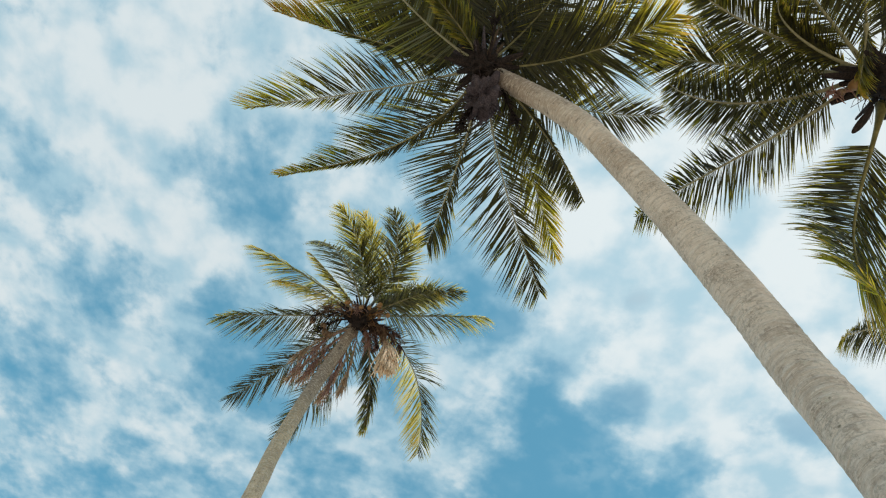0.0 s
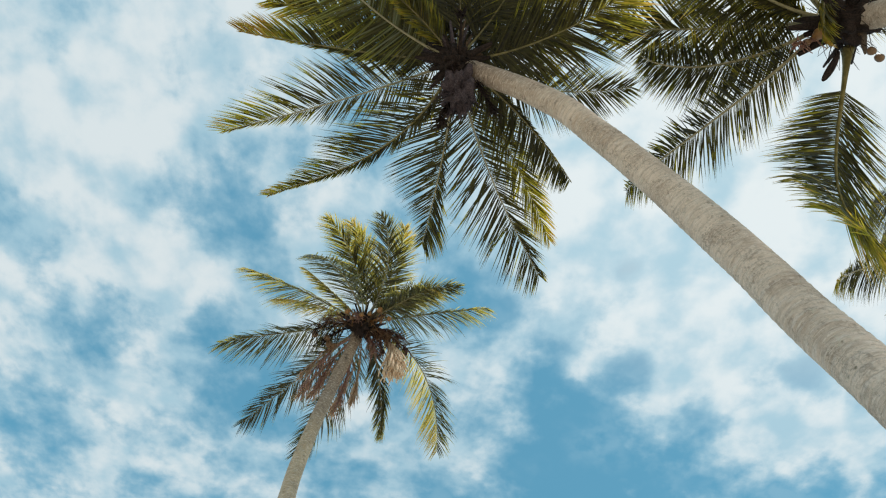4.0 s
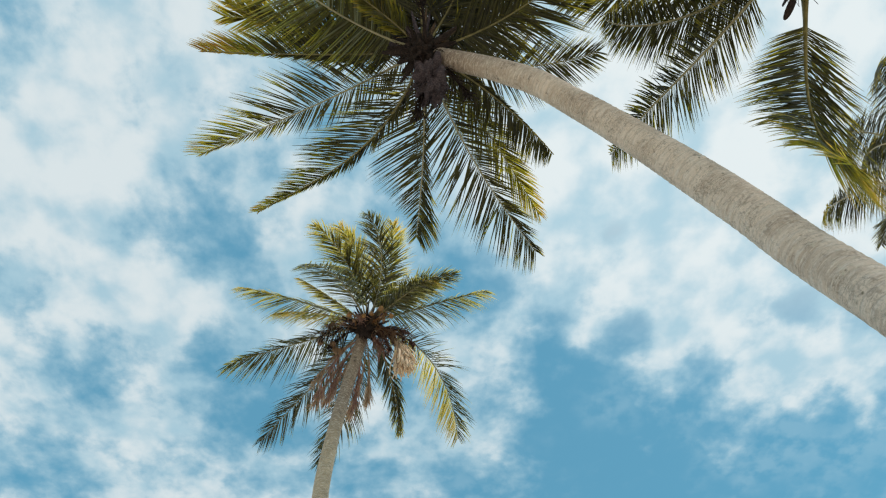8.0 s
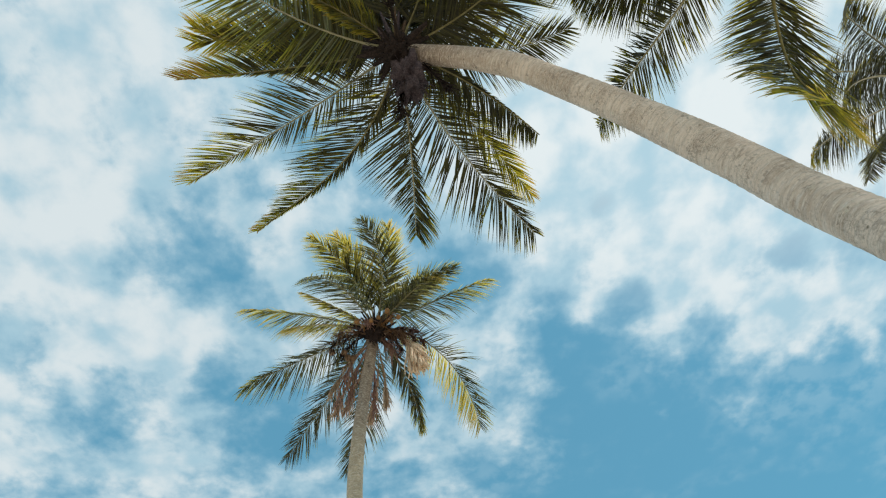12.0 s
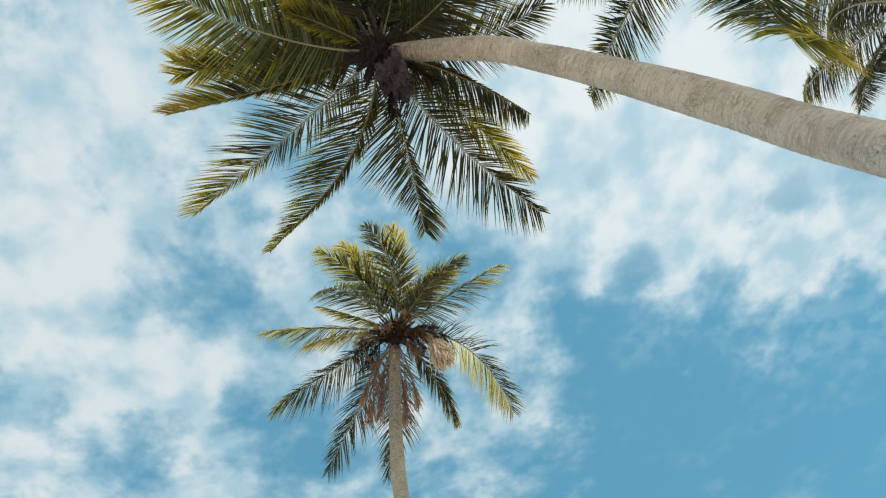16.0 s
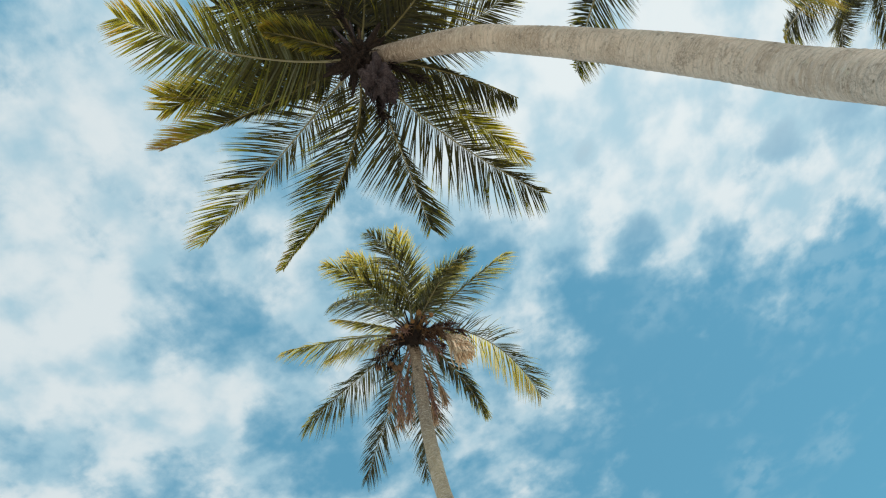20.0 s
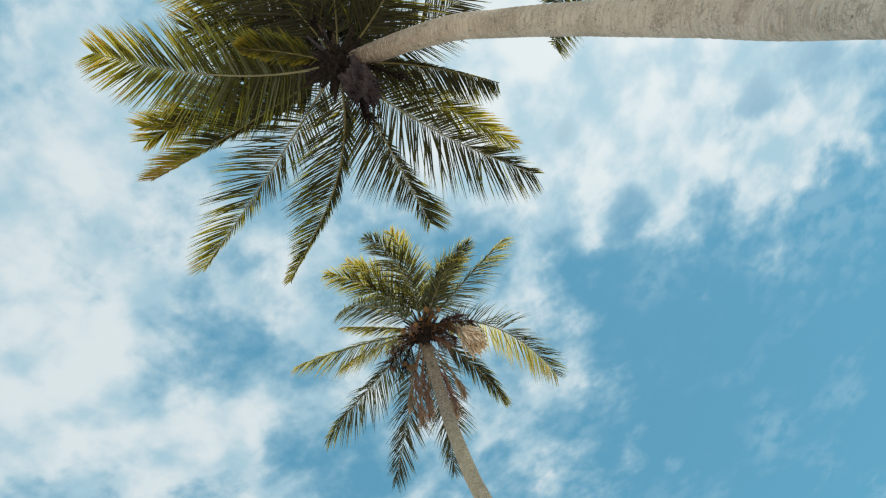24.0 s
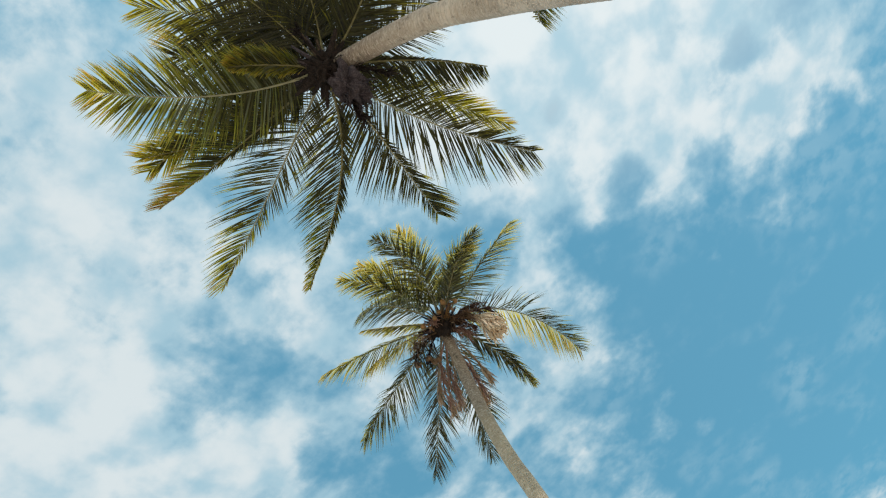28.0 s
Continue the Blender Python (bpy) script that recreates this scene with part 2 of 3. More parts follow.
def sand_material():
    m, n = material("sand")
    spot = n.add("ShaderNodeTexCoord").outputs["Object"]
    big = n.noise(spot, 0.25, 5.0, 0.6)
    fine = n.noise(spot, 30.0, 6.0, 0.7)
    color = n.mix(n.span(big, 0.3, 0.7), (0.50, 0.43, 0.32), (0.62, 0.55, 0.43))
    color = n.mix(n.span(fine, 0.5, 0.8, 0.0, 0.4), color, (0.36, 0.30, 0.21))
    finish(n, color, 0.95, n.math("ADD", n.noise(spot, 2.0, 5.0), n.math("MULTIPLY", fine, 0.2)), 0.7, 0.05, 0.1)
    return m


LEAF = leaf_material("palm_leaf", (0.016, 0.0145, 0.009), (0.062, 0.054, 0.015), ((0.37, 0.325, 0.052), (0.36, 0.22, 0.09)), 0.30, 0.25, 0.42)
LEAF_PALE = leaf_material("weathered_palm_leaf", (0.014, 0.015, 0.010), (0.086, 0.081, 0.036), ((0.42, 0.375, 0.15), (0.40, 0.30, 0.18)), 0.24, 0.25, 0.9)
DRY, RIB = dry_material(), rib_material()
BARK = trunk_material("grey_bark", (0.545, 0.420, 0.350), (0.73, 0.585, 0.505), (0.37, 0.265, 0.215), 9.6)
BARK_BROWN = trunk_material("brown_bark", (0.45, 0.345, 0.245), (0.60, 0.470, 0.340), (0.32, 0.23, 0.155), 10.9)
PALE_FIBRE = fibre_material("pale_dry_fibre", (0.66, 0.47, 0.34), (0.92, 0.75, 0.59), 0.1)
SHEATH = fibre_material("woven_sheath", (0.040, 0.029, 0.038), (0.125, 0.095, 0.108))
FIBRE = fibre_material("leaf_base_fibre", (0.014, 0.010, 0.010), (0.056, 0.037, 0.034))
OLD_STALK = fibre_material("old_leaf_stalk", (0.060, 0.040, 0.030), (0.150, 0.100, 0.066))
STALK = fibre_material("dry_stalk", (0.24, 0.120, 0.10), (0.54, 0.33, 0.275))
RUST = fibre_material("rusty_fibre", (0.075, 0.040, 0.036), (0.20, 0.115, 0.098), 0.3)
NUT_ORANGE = nut_material("coconut_orange", (0.34, 0.16, 0.050), (0.23, 0.12, 0.050))
NUT_BROWN = nut_material("coconut_brown", (0.16, 0.085, 0.05), (0.24, 0.14, 0.08))
SAND = sand_material()


# ---- ground ----
def make_ground():
    rings = [0.0] + [1.5 * 1.22 ** i for i in range(36)]
    verts, faces, seg = [(0, 0, 0)], [], 96
    for r in rings[1:]:
        for k in range(seg):
            a = 2 * math.pi * k / seg
            x, y = r * math.cos(a), r * math.sin(a)
            lift = 0.10 * noise.noise((x * 0.25, y * 0.25, 0.0)) + 0.03 * noise.noise((x * 1.1, y * 1.1, 3.0))
            verts.append((x, y, lift * min(1.0, 60.0 / max(r, 1.0)) - 0.02))
    for k in range(seg):
        faces.append((0, 1 + k, 1 + (k + 1) % seg))
    for i in range(len(rings) - 2):
        a, b = 1 + i * seg, 1 + (i + 1) * seg
        faces += [(a + k, b + k, b + (k + 1) % seg, a + (k + 1) % seg) for k in range(seg)]
    me = bpy.data.meshes.new("ground")
    me.from_pydata(verts, [], faces)
    me.shade_smooth()
    me.materials.append(SAND)
    tagged(new("ground", me), "pale dry beach sand, gently uneven", "ground", kind="structure")


make_ground()


# ---- palms ----
def curve_through(points, step=0.012):
    """A smooth line through a few control points, as evenly spaced stations."""
    p = [np.array(q, float) for q in points]
    p = [2 * p[0] - p[1]] + p + [2 * p[-1] - p[-2]]
    out = []
    for i in range(1, len(p) - 2):
        n = max(4, int(np.linalg.norm(p[i + 1] - p[i]) / step))
        t = (np.arange(n) / n)[:, None]
        a, b, c, d = p[i - 1:i + 3]
        out.append(0.5 * (2 * b + (c - a) * t + (2 * a - 5 * b + 4 * c - d) * t ** 2 + (3 * b - a - 3 * c + d) * t ** 3))
    return np.concatenate(out + [p[-2][None]])


def frames_along(line):
    tan = np.gradient(line, axis=0)
    tan /= np.linalg.norm(tan, axis=1)[:, None]
    ref = np.array([0.0, 1.0, 0.0]) if abs(tan[0][1]) < 0.9 else np.array([1.0, 0.0, 0.0])
    side = np.zeros_like(tan)
    for i, t in enumerate(tan):
        ref = ref - t * (ref @ t)
        ref /= np.linalg.norm(ref)
        side[i] = ref
    return tan, side, np.cross(tan, side)


def tube(line, radius, seg=10, flat=1.0, cap=True):
    """Vertices, faces and (angle, length) of a tube; radius a number for each station or a table by station and angle."""
    line = np.asarray(line, float)
    tan, side, up = frames_along(line)
    n = len(line)
    ang = 2 * np.pi * np.arange(seg) / seg
    rad = np.broadcast_to(np.asarray(radius, float).reshape(n, -1), (n, seg))
    ring = side[:, None] * np.cos(ang)[None, :, None] + up[:, None] * (np.sin(ang) * flat)[None, :, None]
    verts = (line[:, None] + ring * rad[..., None]).reshape(-1, 3)
    i, k = np.meshgrid(np.arange(n - 1), np.arange(seg), indexing="ij")
    a, b = (i * seg + k).ravel(), (i * seg + (k + 1) % seg).ravel()
    faces = np.stack([a, b, b + seg, a + seg], 1).tolist()
    if cap:
        faces += [list(range(seg))[::-1], [(n - 1) * seg + k for k in range(seg)]]
    return verts, faces


def mesh_from(name, verts, faces, mat, smooth=True, attrs=None, uv=None):
    me = bpy.data.meshes.new(name)
    me.from_pydata(np.asarray(verts).tolist(), [], faces)
    for key, values in (attrs or {}).items():
        me.attributes.new(key, "FLOAT", "POINT").data.foreach_set("value", np.asarray(values, np.float32))
    if uv is not None:
        loops = np.zeros(len(me.loops), np.int32)
        me.loops.foreach_get("vertex_index", loops)
        me.uv_layers.new(name="UVMap").data.foreach_set("uv", np.asarray(uv, np.float32)[loops].ravel())
    if smooth:
        me.shade_smooth()
    me.materials.append(mat)
    return me


def child(name, me, parent, label="", kind=""):
    ob = new(name, me)
    ob.parent = parent
    return tagged(ob, label, kind=kind)


def make_trunk(parent, points, top, bottom, mat, seed, pitch=0.085, bulge=0.02, swell=(0.0, 0.0)):
    base = Vector(parent.location)
    line = curve_through([(x - base.x, y - base.y, z - base.z) for x, y, z in points], 0.0125)
    run = np.concatenate([[0], np.cumsum(np.linalg.norm(np.diff(line, axis=0), axis=1))])
    u = run / run[-1]
    seg = 44
    rng = np.random.default_rng(seed)
    thick = bottom + (top - bottom) * u ** 3.0 + 0.16 * np.exp(-run / 0.35) + swell[1] * np.exp(-((run - swell[0]) / 1.0) ** 2)
    ang = 2 * np.pi * np.arange(seg) / seg
    ph = rng.uniform(0, 6.28, 8)
    table = np.zeros((len(line), seg))
    for i in range(len(line)):
        s = run[i] + 0.022 * np.sin(ang + ph[0] + run[i] * 0.7) + 0.010 * np.sin(2 * ang + ph[1] + run[i] * 2.1)
        s = s + 0.03 * np.sin(run[i] * 1.7 + ph[2]) + 0.02 * np.sin(run[i] * 4.1 + ph[3])
        w = (s / pitch) % 1.0
        deep = 0.0040 + 0.0026 * np.sin(run[i] * 2.3 + ph[7] + ang)
        deep = np.maximum(deep, 0.0005)
        scar = np.where(w < 0.86, deep * w, deep * 6 * (1 - w) - 0.001)
        lump = bulge * (np.sin(run[i] * 5.3 + ph[4] + np.sin(ang + ph[5])) + 0.7 * np.sin(run[i] * 11.0 + 2 * ang + ph[6])) * 0.35
        table[i] = thick[i] * (1 + lump) + scar
    table += rng.normal(0, 0.0008, table.shape)
    verts, faces = tube(line, table, seg)
    uv = np.stack(np.broadcast_arrays((ang / 6.2832 * 0.95)[None, :], run[:, None]), -1).reshape(-1, 2)
    child("trunk", mesh_from("trunk", verts, faces, mat, uv=uv), parent)
    return base


def frond_line(az, el, length, droop, side, n=28):
    """The rib of a frond: it starts at an azimuth and elevation and bends down and sideways."""
    u = (np.arange(n) + 0.5) / n
    e, a = np.radians(el - droop * u ** 1.3), np.radians(az + side * u)
    step = np.stack([np.cos(e) * np.cos(a), np.cos(e) * np.sin(a), np.sin(e)], 1) * length / n
    line = np.concatenate([np.zeros((1, 3)), np.cumsum(step, 0)])
    u2 = np.arange(n + 1) / n
    return line, np.radians(az + side * u2), np.radians(el - droop * u2 ** 1.3)


# the light sea wind that lays the leaflets over
WIND = (-0.10, 0.07, 0.0)
# how long the leaflets are along a rib, from its base to its tip
SHAPES = {"full": ((0.0, 0.16, 0.45, 0.75, 0.92, 1.0), (0.55, 0.92, 1.0, 0.78, 0.52, 0.30)),
          "even": ((0.0, 0.2, 0.5, 0.85, 1.0), (0.55, 0.95, 1.0, 0.85, 0.40)),
          "tip": ((0.0, 0.35, 0.55, 0.75, 0.9, 1.0), (0.12, 0.25, 0.50, 1.0, 0.95, 0.5)),
          "base": ((0.0, 0.15, 0.4, 0.6, 0.8, 1.0), (0.8, 1.0, 0.9, 0.55, 0.30, 0.22))}


def leaflet_strips(line, a, e, rng, sides, count=130, width=0.0195, silver_sheen=0.0, roll=0.0, twist=0.0, lift=-18.0, sag=0.45, age=0.1, tip_age=0.25,
                   wind=WIND, start=0.13, ragged=0.05, wild=1.0, curl=0.0):
    """All leaflets of one frond: narrow folded blades along both sides of the rib. sides: for each one the length, the angle from
    the rib at its base and at its tip, and the shape. Gives a list of (verts, faces, tint, age)."""
    n = len(line) - 1
    blades = []
    down, wind = np.array([0, 0, -1.0]), np.array(wind)
    for sgn, (reach, wide, narrow, shape, *more) in zip((-1, 1), sides):
        us = start + (1 - start) * (np.arange(count) + rng.uniform(-0.3, 0.3, count) + 0.5) / count
        skip = rng.random(count) < ragged
        clump = np.cumsum(rng.random(count) < 0.38)
        cl = rng.normal(0, 1, clump[-1] + 1)
        for j, u in enumerate(np.clip(us, start, 0.999)):
            if skip[j]:
                continue
            x = u * n
            i = min(int(x), n - 1)
            w = x - i
            root = line[i] * (1 - w) + line[i + 1] * w
            aa, ee = a[i] * (1 - w) + a[i + 1] * w, e[i] * (1 - w) + e[i + 1] * w
            T = np.array([math.cos(ee) * math.cos(aa), math.cos(ee) * math.sin(aa), math.sin(ee)])
            S = np.array([math.sin(aa), -math.cos(aa), 0.0])
            N = np.cross(S, T)
            r = math.radians(roll + twist * u)
            S, N = S * math.cos(r) + N * math.sin(r), N * math.cos(r) - S * math.sin(r)
            v = (u - start) / (1 - start)
            c = cl[clump[j]] * wild
            size = reach * float(np.interp(v, *SHAPES[shape])) * (1 - wild * rng.uniform(-0.05, 0.16) - 0.05 * abs(c))
            phi = math.radians(wide - (wide - narrow) * v ** 1.2 + wild * rng.normal(0, 2.8) + c * 4.0)
            vee = math.radians(lift + wild * rng.normal(0, 5.0) + c * 8.0)
            d = T * math.cos(phi) + (sgn * S * math.cos(vee) + N * math.sin(vee)) * math.sin(phi)
            face = N + sgn * S * rng.normal(0.25, 0.4) + T * rng.normal(0.1, 0.3)
            k, hw = 7, width * rng.uniform(0.8, 1.15) * min(1.0, 0.55 + 0.6 * size / max(reach, 0.3)) * 0.5
            prof = (0.45, 0.95, 1.0, 0.88, 0.66, 0.36, 0.03)
            p, vs = root + N * 0.008, []
            bend = sag * rng.uniform(0.6, 1.4) * (1.0 + 0.3 * c)
            turn = curl * rng.uniform(0.5, 1.3)
            for s in range(k):
                q = s / (k - 1)
                B = np.cross(d, face)
                B /= np.linalg.norm(B) + 1e-9
                F = np.cross(B, d)
                h = hw * prof[s]
                vs += [p - B * h, p + F * h * 0.55, p + B * h]
                d = d + (down * bend + wind - T * turn) * (0.30 * q + 0.04)
                d /= np.linalg.norm(d)
                p = p + d * size / (k - 1)
            fs = []
            for s in range(k - 1):
                o = 3 * s
                fs += [(o, o + 1, o + 4, o + 3), (o + 1, o + 2, o + 5, o + 4)]
            old = age + sum(more) + tip_age * max(0.0, v - 0.45) * 1.8 + rng.normal(0, 0.07) + 0.06 * c
            burnt = 0.4 if rng.random() < 0.28 else 0.0
            ages = [old + (0.06 + 0.2 * v + burnt * (m // 3 > 3)) * (m // 3) / (k - 1) for m in range(3 * k)]
            # tint is raised on fronds that carry the painted sheen
            blades.append((np.array(vs), fs, [float(rng.uniform(0, 1)) + silver_sheen * rng.uniform(0.4, 1.2)] * (3 * k), ages))
    return blades


def joined(blades):
    vs, fs, ti, ag, o = [], [], [], [], 0
    for v, f, t, g in blades:
        vs.append(v)
        fs += [tuple(i + o for i in q) for q in f]
        ti += t
        ag += g
        o += len(v)
    return np.concatenate(vs), fs, {"tint": ti, "age": ag}


def make_frond(parent, at, spec, rng, sides, mat=None, apart=False, rib=0.019, pale=0.2, label="", **how):
    """One frond: the rib with its clasping base, and the leaflets on both sides of it."""
    az, el, length, droop, side = spec
    line, a, e = frond_line(az, el, length * 0.93, droop, side)
    u = np.linspace(0, 1, len(line))
    thick = rib * (1 - u) ** 0.9 * 0.7 + 0.004 + rib * 1.6 * np.exp(-u / 0.06)
    verts, faces = tube(line, thick, 8, 0.7)
    old = how.get("age", 0.1)
    frond = child("frond", mesh_from("frond", verts, faces, RIB, attrs={"age": [old] * len(verts), "pale": [pale] * len(verts)}), parent, label)
    az = math.radians(spec[0])
    frond.location = Vector(at) + Vector((math.cos(az) * 0.07, math.sin(az) * 0.07, 0.0))
    blades = leaflet_strips(line, a, e, rng, sides, **how)
    mat = mat or LEAF
    if apart:
        for v, f, t, g in blades:
            child("leaflet", mesh_from("leaflet", v, f, mat, attrs={"tint": t, "age": g}), frond)
    else:
        v, f, attrs = joined(blades)
        child("leaflet_fringe", mesh_from("leaflet_fringe", v, f, mat, attrs=attrs), frond, kind="stuff")
    return frond


def lumpy(radius, stretch, seed, rough=0.25, freq=2.2, level=3):
    bm = bmesh.new()
    bmesh.ops.create_icosphere(bm, subdivisions=level, radius=1.0)
    for v in bm.verts:
        d = 1 + rough * noise.noise(v.co * freq + Vector((seed, seed * 0.7, 0)))
        v.co = Vector((v.co.x * stretch[0], v.co.y * stretch[1], v.co.z * stretch[2])) * d * radius
    return bm


def part(name, bm, mat, parent, label="", at=(0, 0, 0), smooth=True):
    me = bpy.data.meshes.new(name)
    bm.to_mesh(me)
    bm.free()
    if smooth:
        me.shade_smooth()
    me.materials.append(mat)
    ob = child(name, me, parent, label)
    ob.location = at
    return ob


def coconut(parent, at, mat, size, seed, label):
    """A coconut: an oval nut with three blunt ribs and a small cap."""
    bm = bmesh.new()
    bmesh.ops.create_uvsphere(bm, u_segments=18, v_segments=12, radius=1.0)
    for v in bm.verts:
        a = math.atan2(v.co.y, v.co.x)
        k = 1 + 0.05 * math.cos(3 * a) * (1 - v.co.z ** 2) + 0.03 * noise.noise(v.co * 2 + Vector((seed, 0, 0)))
        v.co = Vector((v.co.x * k, v.co.y * k, v.co.z * 1.22 - 0.10 * (1 - v.co.z ** 2))) * size
    nut = part("coconut", bm, mat, parent, label, at)
    nut.rotation_euler = (0.5 * math.sin(seed * 3.1), 0.5 * math.cos(seed * 1.7), seed)
    return nut


def hanging_strands(parent, name, at, end, count, mat, seed, spread=0.3, label="", stem_width=0.024, thin=0.010, share=0.4, first=0.25):
    """A dry flower stalk: a bent stem from its root to its end, with many thin strands that hang from it."""
    rng = np.random.default_rng(seed)
    root, end = Vector(at), Vector(end)
    span = np.array(end - root)
    out = span * np.array([0.55, 0.55, 0.12])
    stem = curve_through([(0, 0, 0), tuple(out), tuple(span * np.array([0.9, 0.9, 0.6])), tuple(span)], 0.06)
    length = float(np.linalg.norm(span))
    verts, faces = tube(stem, np.linspace(stem_width, stem_width * 0.35, len(stem)), 8)
    ob = child(name, mesh_from(name, verts, faces, mat), parent, label)
    ob.location = root
    vs, fs, o = [], [], 0
    for k in range(count):
        i = rng.integers(int(len(stem) * first), len(stem) - 1)
        q, g = stem[i].copy(), stem[i + 1] - stem[i]
        g = g / np.linalg.norm(g) + rng.normal(0, spread * 1.6, 3)
        pts = [q.copy()]
        ln = length * rng.uniform(0.5, 1.2) * share
        for s in range(5):
            g = g / np.linalg.norm(g) + np.array([0, 0, -0.33]) + rng.normal(0, 0.12, 3)
            q = q + g / np.linalg.norm(g) * ln / 5
            pts.append(q.copy())
        v, f = tube(pts, np.linspace(thin, thin * 0.5, 6), 5)
        vs.append(v)
        fs += [tuple(x + o for x in z) for z in f]
        o += len(v)
    child("strand_tuft", mesh_from("strand_tuft", np.concatenate(vs), fs, mat), ob, kind="stuff")
    return ob


def spathe(parent, at, length, tilt, mat):
    """A woody boat-shaped flower sheath that hangs by its stalk."""
    bm = bmesh.new()
    bmesh.ops.create_uvsphere(bm, u_segments=16, v_segments=14, radius=1.0)
    for v in bm.verts:
        z = v.co.z
        w = 0.10 * (1 - 0.35 * z)
        v.co = Vector((v.co.x * w, v.co.y * w * 0.7 + 0.10 * z * z, z * 0.5)) * length
    ob = part("flower_sheath", bm, mat, parent, "dark woody flower sheath", at)
    ob.rotation_euler = tilt
    return ob


def bristles(name, at, parent, mat, seed, count, size, way=(0, 0, 0), thin=0.006, length=0.3, sag=0.25, label=""):
    """A tuft of stiff fibres that stand out of a lump."""
    rng = np.random.default_rng(seed)
    vs, fs, o = [], [], 0
    for k in range(count):
        g = rng.normal(0, 1, 3)
        g /= np.linalg.norm(g)
        q = g * np.array([size, size, size * 1.1]) * rng.uniform(0.6, 0.95)
        g = g + np.array(way) + rng.normal(0, 0.35, 3)
        pts, ln = [q.copy()], length * rng.uniform(0.5, 1.3)
        for i in range(4):
            g = g / np.linalg.norm(g) + np.array([0, 0, -sag]) + rng.normal(0, 0.12, 3)
            q = q + g / np.linalg.norm(g) * ln / 4
            pts.append(q.copy())
        v, f = tube(pts, np.linspace(thin, thin * 0.4, 5), 4)
        vs.append(v)
        fs += [tuple(x + o for x in z) for z in f]
        o += len(v)
    ob = child(name, mesh_from(name, np.concatenate(vs), fs, mat), parent, label, "stuff")
    ob.location = at
    return ob


def crown_heart(parent, at, size, seed, stubs=18):
    """The brown heart of the crown: fibre, broken leaf bases and dry stalks."""
    at = Vector(at)
    heart = part("crown_fibre", lumpy(size, (0.85, 0.85, 1.3), seed, 0.5, 3.0, 4), FIBRE, parent, "dark brown matted leaf-base fibre", at)
    rng = np.random.default_rng(int(seed * 10))
    for i in range(stubs):
        a = i * 2.39996 + rng.normal(0, 0.2)
        d = np.array([math.cos(a), math.sin(a), 0.0])
        low = rng.uniform(-0.5, 0.4)
        pts = [d * size * 0.3 + np.array([0, 0, size * (low - 0.3)]), d * size * 0.95 + np.array([0, 0, size * (low + 0.1)]),
               d * size * rng.uniform(1.4, 2.3) + np.array([0, 0, size * (low + rng.uniform(0.2, 1.0))])]
        line = curve_through(pts, 0.04)
        v, f = tube(line, np.linspace(0.075, 0.022, len(line)) * (size / 0.25), 8, 0.5)
        ob = child("leaf_base", mesh_from("leaf_base", v, f, (SHEATH, FIBRE, FIBRE, OLD_STALK, FIBRE)[i % 5]), parent)
        ob.location = at
    bristles("fibre_tuft", (0, 0, 0), heart, FIBRE, int(seed * 7), 150, size, (0, 0, -0.2), 0.006, size * 1.1)


def palm(points, label):
    tree = new("palm_tree")
    tree.location = points[0]
    tagged(tree, label, "palm tree", "coconut palms")
    return tree


def local(tree, p):
    return Vector(p) - Vector(tree.location)


# the leaning palm that the camera stands beside
P1_HUB = (-0.15, 0.46, 9.10)
P1_TRUNK = [(2.20, 1.25, -0.1), (2.30, 1.32, 1.6), (2.38, 1.40, 3.2), (2.40, 1.415, 4.13), (2.364, 1.394, 4.74), (2.254, 1.297, 5.38), (2.019, 1.149, 6.09),
            (1.634, 0.940, 6.89), (1.397, 0.824, 7.31), (1.125, 0.695, 7.72), (0.79, 0.62, 8.21), (0.44, 0.575, 8.66), (0.02, 0.53, 9.05)]
